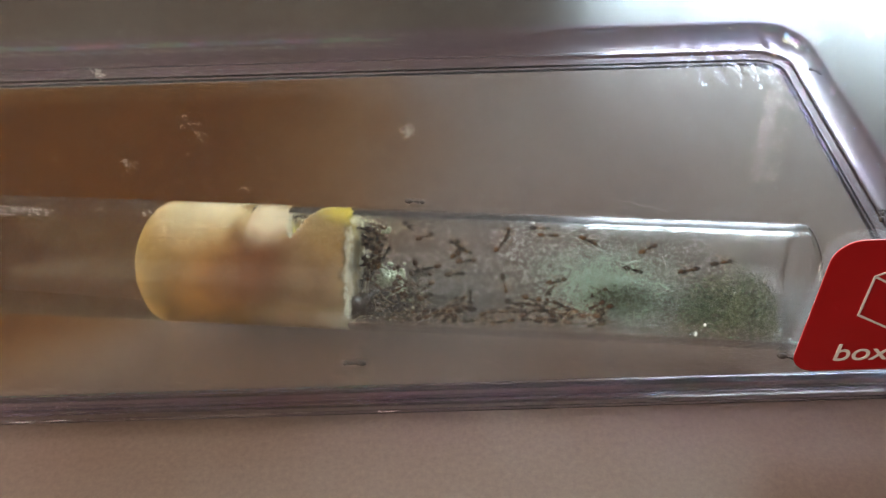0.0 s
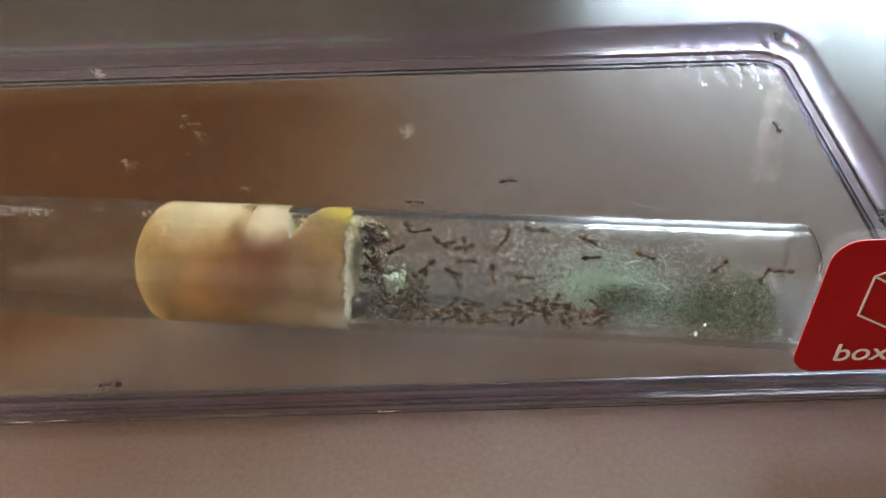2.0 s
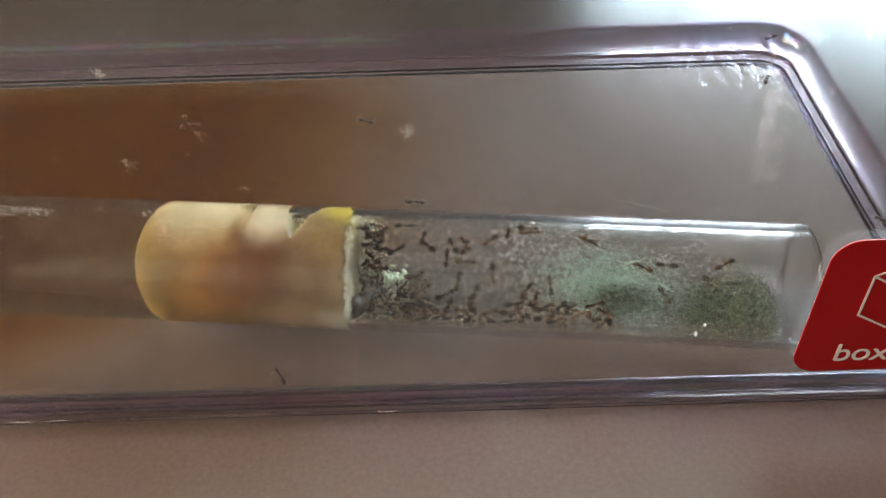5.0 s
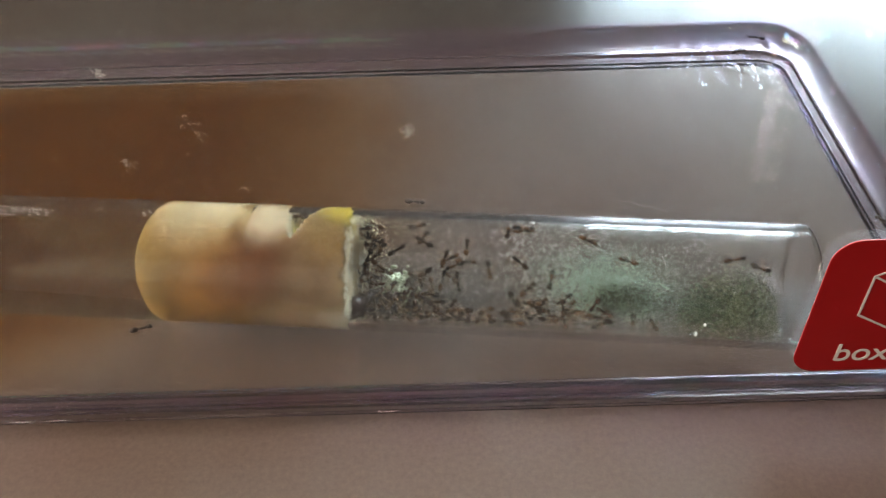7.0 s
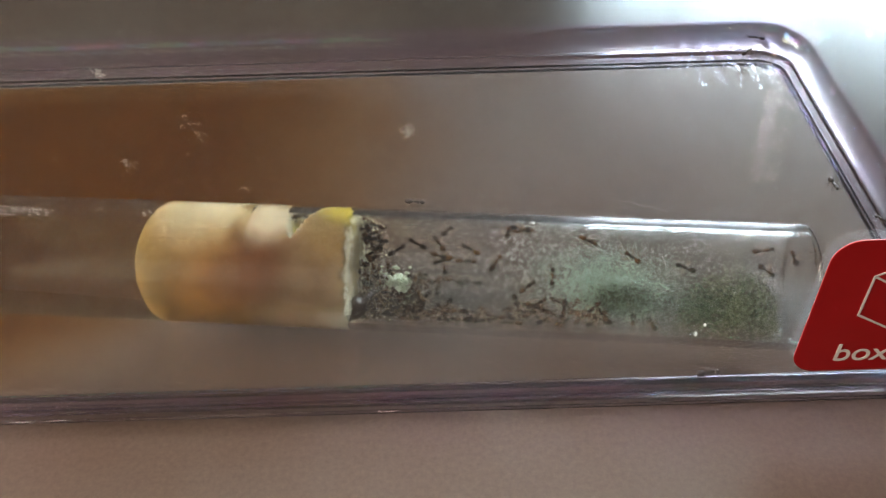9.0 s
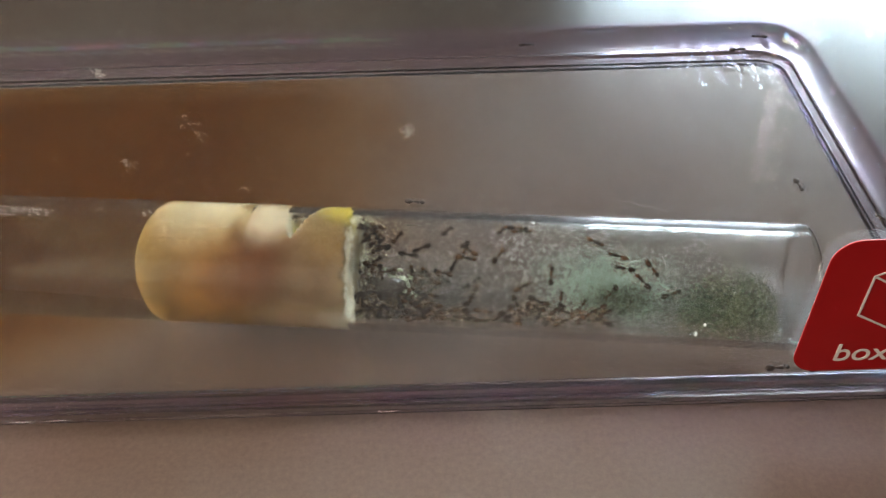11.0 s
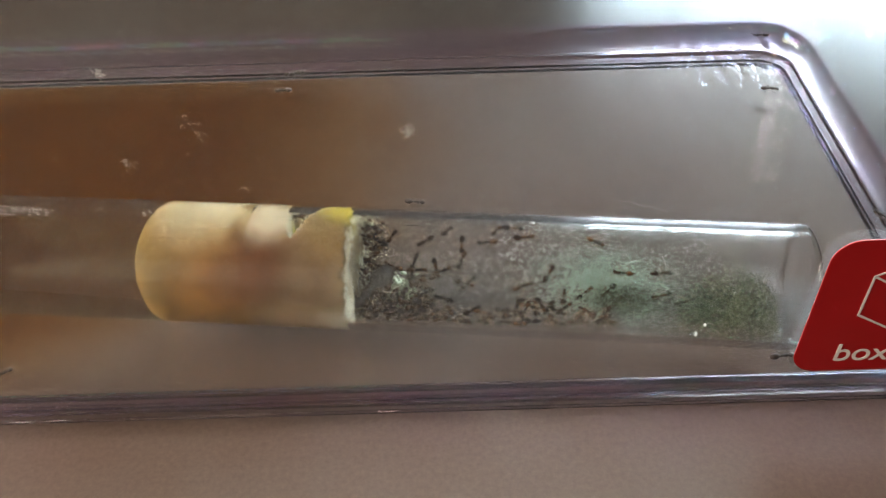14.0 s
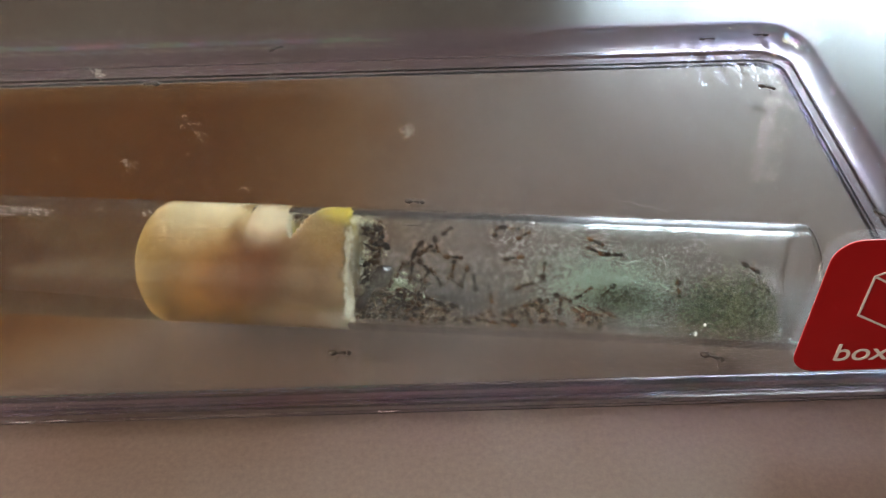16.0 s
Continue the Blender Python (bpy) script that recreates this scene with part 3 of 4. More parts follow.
ANT_DARK = shell_material("dark_brown_shell", [(0.0, (0.014, 0.008, 0.005)), (0.5, (0.030, 0.015, 0.007)), (1.0, (0.095, 0.043, 0.015))], 0.15)
ANT_LEG = shell_material("amber_leg", [(0.0, (0.09, 0.065, 0.042)), (1.0, (0.38, 0.29, 0.19))], 0.25)
# same workers' brown with shade put into the colour, for ants on the floor
SHADED_SHELL = shell_material("shaded_brown_shell", [(0.0, (0.008, 0.005, 0.004)), (1.0, (0.018, 0.010, 0.006))], 0.3)
SHADED_LEG = shell_material("shaded_brown_leg", [(0.0, (0.020, 0.013, 0.009)), (1.0, (0.050, 0.032, 0.018))], 0.3)
QUEEN_SHELL = shell_material("black_shell", [(0.0, (0.012, 0.009, 0.008)), (1.0, (0.022, 0.015, 0.012))], 0.16)
LARVA = varied("larva_skin", [(0.3, (0.26, 0.31, 0.19)), (0.7, (0.42, 0.46, 0.33))], 900, rough=0.4)


def ovoid_mesh(name, mat, rx, ry, rz, taper=0.0, seg=10, rings=7, squeeze=()):
    bm = bmesh.new()
    bmesh.ops.create_uvsphere(bm, u_segments=seg, v_segments=rings, radius=1, matrix=Matrix.Rotation(radians(90), 4, "Y"))
    for v in bm.verts:
        k = 1 + taper * v.co.x
        for at, wide, much in squeeze:
            k *= 1 - much * math.exp(-((v.co.x - at) / wide) ** 2)
        v.co = Vector((v.co.x * rx, v.co.y * ry * k, v.co.z * rz * k)) * MM
    me = bpy.data.meshes.new(name)
    bm.to_mesh(me)
    bm.free()
    me.materials.append(mat)
    me.shade_smooth()
    return me


def limb_mesh(name, mat, pts, r):
    v, f = strands([[Vector(p) * MM for p in pts]], [r * MM])
    me = bpy.data.meshes.new(name)
    me.from_pydata(v, [], f)
    me.materials.append(mat)
    me.shade_smooth()
    return me


def make_ant(name, k, shell, leg, gaster, label, category):
    """An ant facing +x with its feet at z = 0; k scales a 2.9 mm worker."""
    ant = empty(name)

    def put(n, me, x=0.0, z=0.0, ry=0):
        ob = new(n, me)
        ob.parent = ant
        ob.matrix_local = pose(x * k * MM, 0, z * k * MM, 0, ry, 0)
        return ob

    put("head", ovoid_mesh("head", shell, 0.36 * k, 0.33 * k, 0.25 * k, -0.12), 1.08, 0.50, 12)
    put("thorax", ovoid_mesh("thorax", shell, 0.56 * k, 0.25 * k, 0.26 * k, 0.18, squeeze=((-0.25, 0.18, 0.22),)), 0.28, 0.50)
    put("petiole", ovoid_mesh("petiole", shell, 0.17 * k, 0.11 * k, 0.17 * k, 0, 8, 5), -0.36, 0.44)
    put("gaster", ovoid_mesh("gaster", shell, gaster[0] * k, gaster[1] * k, gaster[2] * k, 0.14, 12, 9), -0.45 - gaster[0], 0.44, -6)
    for side in (1, -1):
        put("antenna", limb_mesh("antenna", leg, [(1.25 * k, 0.12 * side * k, 0.55 * k), (1.38 * k, 0.48 * side * k, 0.70 * k), (1.85 * k, 0.62 * side * k, 0.42 * k)], 0.040 * k))
        for x0, kx, fx, w in ((0.55, 0.75, 1.10, 1.0), (0.28, 0.22, 0.25, 1.15), (0.02, -0.35, -0.95, 1.15)):
            put("leg", limb_mesh("leg", leg, [(x0 * k, 0.16 * side * k, 0.42 * k), ((x0 + kx) / 2 * k, 0.50 * side * k, 0.78 * k), (kx * k, 0.72 * side * w * k, 0.40 * k), (fx * k, 1.02 * side * w * k, 0.0)], 0.048 * k))
    return tagged(ant, label, category, "ants")


TEMPLATE = make_ant("ant", 0.97, ANT_DARK, ANT_LEG, (0.58, 0.40, 0.37), "small brown worker ant inside the glass tube", "ant")
tube_walkers = [TEMPLATE] + [copy_thing(TEMPLATE, Matrix()) for _ in range(20)]
FLOOR_ANT = make_ant("ant", 1.04, SHADED_SHELL, SHADED_LEG, (0.58, 0.40, 0.37), "small brown worker ant on the box floor, shaded dark", "ant")
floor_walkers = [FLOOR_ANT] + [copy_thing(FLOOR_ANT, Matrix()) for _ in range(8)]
queen = make_ant("queen_ant", 2.35, QUEEN_SHELL, ANT_LEG, (0.95, 0.62, 0.58), "large glossy black queen ant beside the brood", "ant")
queen["group"] = ""


def surface_pose(s, phi, head, lift=0.0):
    """A pose on the inner wall of the tube: mm along it from its mouth, degrees round it from its lowest line, heading."""
    a = radians(phi)
    r = (7.06 - lift) * MM
    up = Vector((0, -math.sin(a), math.cos(a)))
    x = Vector((1, 0, 0))
    y = up.cross(x)
    m = Matrix((x, y, up)).transposed().to_4x4()
    m.translation = (s * MM, r * math.sin(a), -r * math.cos(a))
    return TUBE @ m @ pose(0, 0, 0, 0, 0, head)


def on_wall(thing, rows):
    walk(thing, [(t, surface_pose(*place)) for t, *place in rows])


def on_floor(thing, rows):
    walk(thing, [(t, pose(x * MM, y * MM, z * MM, 0, 0, head)) for t, x, y, z, head in rows])


def make_residents():
    """Ants that stay about one spot: homes by stretch of the tube (from, to, lowest and highest angle, how many, reach in mm, share on top of others)."""
    rng = random.Random(3)
    out = []
    for s0, s1, p0, p1, count, reach, piled in ((-58.8, -56.0, -36, 134, 36, 0.5, 0.6), (-57.4, -49.5, -34, 24, 46, 0.7, 0.5), (-55.5, -50, 18, 52, 9, 0.8, 0.3),
                                                 (-51, -43, -22, 34, 15, 1.3, 0.1), (-51, -44.5, 35, 85, 6, 1.5, 0), (-51.5, -41, -34, -20, 8, 0.5, 0.2),
                                                 (-37.6, -30.8, -26, 22, 17, 0.5, 0.5), (-30.5, -25.2, -28, 0, 9, 0.4, 0.5), (-41.5, -37.5, -32, -22, 4, 0.4, 0.2), (-66.6, -62.8, 120, 150, 6, 0.5, 0)):
        for _ in range(count):
            s, phi, head = rng.uniform(s0, s1), rng.uniform(p0, p1), rng.uniform(0, 360)
            lift = rng.uniform(0.3, 1.6) if rng.random() < piled else 0.0
            rows, t = [], 0.0
            while t < 16:
                rows.append((t, s, phi, head, lift))
                hold = rng.choice((0.5, 0.5, 1.0, 1.5)) if reach > 0.6 else rng.choice((0.5, 1.0, 1.5, 2.5))
                if hold > 0.5 and t + hold < 16:
                    rows.append((t + hold - 0.3, s + rng.uniform(-0.08, 0.08), phi, head + rng.uniform(-8, 8), lift))
                t += hold
                s = min(max(s + rng.gauss(0, reach), s0), s1)
                phi = min(max(phi + rng.gauss(0, reach * 7), p0), p1)
                head += rng.gauss(0, 28) if rng.random() < 0.8 else rng.choice((-70, 70))
            rows.append((16.0, s, phi, head, lift))
            rows = [rows[0]] + [b for a, b in zip(rows, rows[1:]) if b[0] - a[0] > 0.04]
            out.append((copy_thing(TEMPLATE, Matrix()), rows))
    return out


resident_rows = make_residents()


def stride(ant, phase):
    """Swing the six legs of a walking ant in two sets of three."""
    legs = [o for o in ant.children if o.name.startswith("leg")]
    for i, o in enumerate(legs):
        side = 1 if i in (0, 2, 4) else -1
        rows = []
        for n in range(33):
            a = 9 * side * (1 if (n + phase) % 2 else -1)
            rows.append((n * 0.5, pose(0, 0, 0, 0, 0, a)))
        walk(o, rows)


def make_brood(count, spread, label):
    rng = random.Random(count)
    heap = empty("brood_heap")
    meshes = [ovoid_mesh("larva", LARVA, 0.42, 0.24, 0.22, 0.25, 9, 7), ovoid_mesh("larva", LARVA, 0.30, 0.20, 0.19, 0.1, 9, 7), ovoid_mesh("larva", LARVA, 0.55, 0.30, 0.28, 0.2, 9, 7)]
    for _ in range(count):
        ob = new("larva", rng.choice(meshes))
        ob.parent = heap
        x, y = rng.gauss(0, spread), rng.gauss(0, spread * 0.8)
        z = 0.25 + max(0, 1.7 * spread - math.hypot(x, y)) * rng.uniform(0.1, 1.15)
        ob.matrix_local = pose(x * MM, y * MM, z * MM, rng.uniform(-30, 30), rng.uniform(-50, 50), rng.uniform(0, 360))
    return tagged(heap, label, "brood")


brood = [make_brood(120, 1.3, "heap of pale greenish larvae in the ant nest"), make_brood(60, 1.0, "smaller heap of pale larvae among the ants"), make_brood(9, 0.35, "few pale larvae held against the tube wall")]


# ---------------------------------------------------------------- small marks on the box and in the water
LINT = varied("lint", [(0.3, (0.28, 0.26, 0.23)), (0.7, (0.46, 0.43, 0.39))], 500, rough=0.9)
BEAD = clear("droplet", (1, 1, 1), 1.33, 0.05)


def lint(m, n, spread, length, seed, label="pale tuft of lint stuck to the box wall"):
    rng = random.Random(seed)
    paths = []
    for _ in range(n):
        p = Vector((rng.gauss(0, spread), 0.03 * rng.random(), rng.gauss(0, spread))) * MM
        d = Vector((rng.gauss(0, 1), 0, rng.gauss(0, 1))).normalized()
        path = [p]
        for _ in range(5):
            d = (d + Vector((rng.uniform(-0.6, 0.6), 0, rng.uniform(-0.6, 0.6)))).normalized()
            path.append(path[-1] + d * (length / 5 * MM))
        paths.append(path)
    ob = mesh_ob("lint", *strands(paths, [0.014 * MM] * n), LINT)
    ob.matrix_world = m
    return tagged(ob, label, "lint")


# thin sheet that tints the box floor amber, strongest at one end
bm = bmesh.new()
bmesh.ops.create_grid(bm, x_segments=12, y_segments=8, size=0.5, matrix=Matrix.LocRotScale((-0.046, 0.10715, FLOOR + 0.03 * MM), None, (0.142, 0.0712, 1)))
tagged(bm_ob("amber_sheet", bm, AMBER_TINT), "transparent amber sheet tinting one end of the box floor", "stain")
WALL_IN = Y0 + 1.5 * MM
for x, z, n, spread, length, seed in ((-2.9, 43.0, 34, 0.25, 1.0, 1), (-23.0, 44.6, 8, 0.45, 0.9, 2), (-21.9, 43.4, 6, 0.25, 1.2, 3), (-29.4, 40.2, 18, 0.3, 0.8, 4),
                                      (-29.3, 49.9, 38, 0.2, 0.7, 5), (-36.0, 41.3, 5, 0.3, 0.5, 6), (-23.5, 41.2, 4, 0.1, 0.4, 7), (-7.4, 41.6, 3, 0.08, 0.4, 8),
                                      (-18.8, 36.8, 2, 0.15, 1.1, 9), (4.0, 38.5, 3, 0.1, 0.3, 10), (28.0, 36.3, 3, 0.1, 0.4, 11)):
    lint(pose(x * MM, WALL_IN, z * MM), n, spread, 0.55 * length, seed)
for x, y, n, spread, length, seed in ((30.6, 103.6, 2, 0.2, 5.0, 21), (-35.4, 72.9, 2, 0.2, 2.2, 22), (30.4, 121.8, 3, 0.3, 0.8, 23)):
    lint(pose(x * MM, y * MM, FLOOR + 0.03 * MM, -90, 0, 0), n, spread, length, seed, "pale curled thread lying on the box floor")


def make_bubbles():
    """Rows of tiny air bubbles in the water under the glass."""
    rng = random.Random(8)
    group = empty("air_bubbles", TUBE)
    arc = [Vector((0.17 * math.cos(radians(a)), 0.17 * math.sin(radians(a)), 0)) * MM for a in range(-30, 171, 25)]
    me = bpy.data.meshes.new("bubble")
    rim_v, rim_f = strands([arc], [0.03 * MM])
    me.from_pydata(rim_v, [], rim_f)
    me.materials.append(BITS)
    for i in range(14):
        for j in range(4):
            if rng.random() < 0.85 - 0.03 * i:
                ob = new("bubble", me)
                ob.parent = group
                ob.matrix_local = Matrix.Translation(wall_point(-104.5 + 0.55 * i + 0.25 * (j % 2) + rng.uniform(-0.06, 0.06), 176 + 3.2 * j + rng.uniform(-0.5, 0.5), 8.02))
    for s, phi in ((-91.4, 176), (-91.0, 174), (-85.2, 178), (-84.7, 174), (-84.3, 177), (-84.9, 181)):
        ob = new("bubble", me)
        ob.parent = group
        ob.matrix_local = Matrix.Translation(wall_point(s, phi, 8.02))
    return tagged(group, "rows of tiny air bubbles in the water of the tube", "bubbles")


make_bubbles()
DROP = varied("milky_bead", [(0.3, (0.70, 0.72, 0.68)), (0.7, (0.82, 0.84, 0.80))], 900, rough=0.2)
for s, phi, r, mat in ((-13.4, -99.9, 0.42, BEAD), (-14.4, -91, 0.18, DROP), (-15.8, -80, 0.30, BEAD), (-15.2, -76, 0.22, DROP), (-15.6, -72, 0.26, BEAD), (-35.5, 141, 0.22, DROP), (-14.0, -60, 0.2, BEAD)):
    ob = new("droplet", ovoid_mesh("droplet", mat, r, r, r, 0, 12, 9))
    ob.matrix_world = TUBE @ Matrix.Translation(wall_point(s, phi, 7.06 - r * 0.6))
    tagged(ob, "small clear or milky droplet on the tube wall", "droplet", "droplets")


def make_dust():
    rng = random.Random(31)
    on_base = [Vector((rng.uniform(-115, 62), rng.uniform(73, 140), 1.63)) * MM for _ in range(420)]
    dust = mesh_ob("dust", *grains(on_base, [rng.choice((0.03, 0.04, 0.05, 0.05, 0.09)) * MM for _ in on_base], rng), LINT, smooth=False)
    tagged(dust, "scattered pale dust specks on the box floor", "dust", kind="stuff")
    on_wall_in = [Vector((rng.uniform(-110, 66), Y0 / MM + 1.53, rng.uniform(9, 56))) * MM for _ in range(260)]
    dust = mesh_ob("dust", *grains(on_wall_in, [rng.choice((0.02, 0.03, 0.03, 0.06)) * MM for _ in on_wall_in], rng), LINT, smooth=False)
    tagged(dust, "fine pale dust specks on the clear box wall", "dust", kind="stuff")
    on_tube = [wall_point(rng.uniform(-100, -1), rng.uniform(135, 320), 8.02) for _ in range(420)]
    dust = mesh_ob("dust", *grains(on_tube, [rng.choice((0.02, 0.03, 0.04, 0.07)) * MM for _ in on_tube], rng), LINT, smooth=False)
    dust.matrix_world = TUBE
    tagged(dust, "fine pale dust specks on the glass tube", "dust", kind="stuff")


make_dust()


def motions():
    """Key every ant and brood heap. Rows: seconds, then millimetres and degrees on the tube wall or on the box floor."""
    on_wall(tube_walkers[0], [(0, -27.9, 97.1, -33), (9, -27.9, 97.1, -33), (11.5, -26.9, 95, -30), (16, -26.9, 95, -30)])
    on_wall(tube_walkers[1], [(0, -44.2, 60.2, 8), (2, -44.2, 60.2, 3), (2.5, -43.8, 55.6, 35), (3, -43.8, 55.6, 35), (4, -44.3, 59.1, 0), (9, -44.2, 60.2, 0), (11.5, -44.1, 64.6, -10), (12, -43.4, 63, -8), (12.5, -44.5, 55.4, 10), (13, -45.8, 50.4, 20), (13.5, -46.1, 50.3, 25), (14, -47.5, 46.7, 25), (14.5, -46.8, 46.5, 15), (15, -47.2, 43.9, 35), (15.5, -49.9, 48.4, 25), (16, -46, 64.7, 0)])
    on_wall(tube_walkers[2], [(0, -38.9, 34.2, -75), (0.5, -39, 35.3, -70), (1, -39.4, 36.6, -65), (1.5, -39.3, 36.2, -80), (2, -40.5, 45.4, -78), (4, -40.5, 45.4, -78), (6.5, -40.8, 47, -85), (7, -41.1, 50.1, -80), (7.5, -41.6, 55.3, -55), (7.75, -40.7, 56.6, -10), (8, -39.9, 58, 35), (8.5, -40.4, 58.5, 50), (9, -40.2, 60, 60), (11.5, -39.6, 74.5, 60), (12, -38.5, 80.1, 80), (12.5, -38.1, 67.3, 50), (12.75, -37.1, 76.9, 2.5), (13, -36.1, 86.5, -45), (13.5, -37.3, 59.5, -30), (14, -36.5, 99.7, 10), (14.25, -38.9, 71, -37.5), (14.5, -41.4, 42.3, -85), (14.75, -39, 49.5, -37.5), (15, -36.7, 56.8, 10), (15.25, -38.8, 41.6, -30), (15.5, -40.9, 26.3, -70), (16, -40.7, 19.3, -80)])
    on_wall(tube_walkers[3], [(0, -31.8, 40.4, 15), (0.5, -34.9, 40.1, 25), (1, -35.9, 43, 0), (3, -36.1, 42.2, -5), (3.25, -36.1, 41.3, 22.5), (3.5, -36, 40.5, 50), (4, -35.9, 29.9, 60), (6.5, -35.7, 28.1, 50), (7.5, -35.7, 29.9, 40), (8.5, -36, 33.4, 35), (9, -35.7, 32.4, 40), (11.5, -36.4, 32.2, 30), (16, -36.2, 33.3, 25)])
    on_wall(tube_walkers[4], [(0, -32.3, 32.9, 60), (0.25, -30.9, 28.3, 30), (0.5, -29.5, 23.7, 0), (0.75, -31, 18, 35), (1, -32.4, 12.2, 70), (2, -31.9, 14.4, 70), (2.25, -31.1, 18.5, 35), (2.5, -30.3, 22.7, 0), (2.75, -30, 23.3, 42.5), (3, -29.6, 24, 85), (3.5, -31.4, 33.2, 60), (3.75, -31.8, 33, 85), (4, -32.3, 32.9, 110), (6.5, -32.8, 39.8, 80), (7, -32.6, 41.9, 80), (8, -32.4, 42.7, 95), (9, -32.4, 44.8, 92), (11.5, -32.6, 46.8, 85), (12.5, -32.6, 47.9, 75), (13, -32.9, 46.7, 70), (14, -32.9, 49.2, 62), (14.5, -32.9, 50.2, 62), (15, -33.5, 50, 85), (16, -33.6, 52.5, 85)])
    on_wall(tube_walkers[5], [(0, -19.9, 87.5, 40), (0.5, -20, 85.6, 10), (1, -20.3, 78.4, -35), (1.5, -20.2, 75.2, -10), (2, -20.1, 76.5, -20), (2.5, -21.2, 76.1, -40), (2.75, -21.5, 78.4, -70), (3, -21.8, 80.7, -100), (3.25, -21.4, 79, -135), (3.5, -21, 77.3, -170), (4, -19.2, 58.2, -205), (6.5, -22.4, 68.7, -195), (8.5, -22.4, 68, -192), (9, -21.9, 74.3, -215), (11.5, -24, 75.1, -195), (12, -23.7, 57.4, -190), (12.5, -19, 42.8, -150), (13, -23.1, 58.7, -168), (13.5, -27.2, 80, -200), (14, -23, 53.4, -183), (14.25, -19.1, 42.5, -141.5), (14.5, -15.2, 31.5, -100), (14.75, -23.7, 64.4, -144), (15, -32.3, 97.3, -188), (15.25, -31.9, 72.2, -181.5), (15.5, -31.5, 47.2, -175), (16, -26.9, 80.9, -210)])
    on_wall(tube_walkers[6], [(0, -21.6, 57.7, -15), (0.5, -21.7, 69, -20), (1, -17.5, 63.7, -3), (1.5, -17.2, 60.6, 0), (2, -27.2, 71.3, 8), (2.25, -32, 78.1, 44), (2.5, -36.8, 84.9, 80), (2.75, -28.6, 77.2, 112.5), (3, -20.4, 69.4, 145), (3.5, -22.8, 65.7, 185), (4, -16.6, 62.6, 165), (6.5, -25.9, 72.5, 195), (6.75, -31.4, 66.8, 167.5), (7, -36.9, 61.1, 140), (7.5, -40.4, 79.4, 110), (7.75, -39.5, 76.1, 135), (8, -38.5, 72.9, 160), (8.5, -17.9, 75.2, 150), (9, -14.7, 63.2, 160), (11.5, -23.7, 57.4, 170), (12, -14, 50, 145), (12.5, -17.2, 53.2, 150), (12.75, -17.6, 41, 115), (13, -18, 28.8, 80), (13.25, -23.8, 35.7, 55), (13.5, -29.6, 42.6, 30), (14, -17.8, 55.1, 5), (14.5, -12.8, 34.1, -3), (14.75, -13.3, 33.4, -41.5), (15, -13.8, 32.7, -80), (15.25, -14, 41.3, -55), (15.5, -14.2, 49.9, -30), (16, -24.4, 76.9, 0)])
    on_wall(tube_walkers[7], [(0, -14.2, 60.1, 15), (1, -14.1, 59.8, 12), (1.5, -14.3, 63.3, 35), (2, -10.2, 66.5, 45), (3, -10.3, 67.6, 42), (4, -10.3, 67.6, 45), (6.5, -8.3, 75.9, 15), (7, -8.3, 76.7, 15), (7.5, -7.6, 77.7, 10), (8, -7.7, 85.1, 35), (8.5, -4.9, 90.7, 25), (9, -5, 92.1, 15), (10.25, -12.9, 71, -22.5), (11.5, -20.7, 49.9, -60), (12, -13.8, 33.4, -20), (12.5, -9.5, 66, 10), (13, -3, 50.1, -10), (13.5, -8.7, 30.2, 20), (14, -17.7, 27.8, 20), (14.5, -17.9, 25.2, 30), (14.75, -17.7, 32.7, -5), (15, -17.5, 40.2, -40), (15.5, -18.2, 53.2, -55), (16, -15.5, 36.3, -85)])
    on_wall(tube_walkers[8], [(0, -10, 71.8, 15), (1.5, -10.2, 71.7, 15), (2, -4.3, 57, 60), (2.25, -3.2, 58.5, 30), (2.5, -2.2, 60.1, 0), (2.75, -0.9, 67, -25), (3, 0.4, 73.9, -50), (3.5, -15, 30.2, -30), (4, -15.2, 29.7, -35), (6.5, -4.5, 72.2, -65), (7, -4.8, 66.5, -20), (7.5, -3.1, 79.3, -50), (7.75, -4.1, 82.1, -92.5), (8, -5.1, 84.8, -135), (8.25, -6.3, 77.6, -90), (8.5, -7.5, 70.4, -45), (9, -4, 63.5, -35), (10.25, -11.2, 44.3, 2.5), (11.5, -18.4, 25.1, 40), (12, -19, 42.5, 60), (12.25, -18.9, 27, 30), (12.5, -18.9, 11.6, 0), (13, -2.6, 58.2, -45), (13.5, -6.3, 31, 0), (14, -14.6, 20.9, 20), (14.5, -8.8, 26.6, 20), (15, -3, 55.6, 10), (15.5, -7.9, 66.2, 20), (15.75, -7, 66.1, -5), (16, -6.1, 66, -30)])
    on_wall(tube_walkers[9], [(0, -6.7, 25.5, 0), (0.25, -4.8, 34, 30), (0.5, -2.9, 42.5, 60), (1, -0.4, 85.8, 90), (1.25, -3.3, 78.1, 127.5), (1.5, -6.2, 70.4, 165), (2, -1.9, 63.8, 180), (2.5, -1.1, 67.7, 150), (3, -15, 30.9, 155), (3.5, -15.6, 27.8, 155), (4, -12.2, 51.6, 175), (6.5, -6.7, 30.9, 180), (7, -6.3, 31, 150), (7.5, -2.1, 42.8, 180), (8, -0.9, 29.4, 140), (8.5, -15.9, 40, 155), (9, -0.8, 82.2, 115), (11.5, -22.6, 32.6, 145), (12, -17.2, 10.2, 175), (12.5, -24.7, 24.7, 200), (13, -16.2, 32.9, 220), (13.5, -10.4, 24.2, 180), (14, -6.3, 27.5, 180), (15, -6.3, 31, 150), (15.5, -5.3, 52.1, 140), (16, -4.6, 42, 150)])
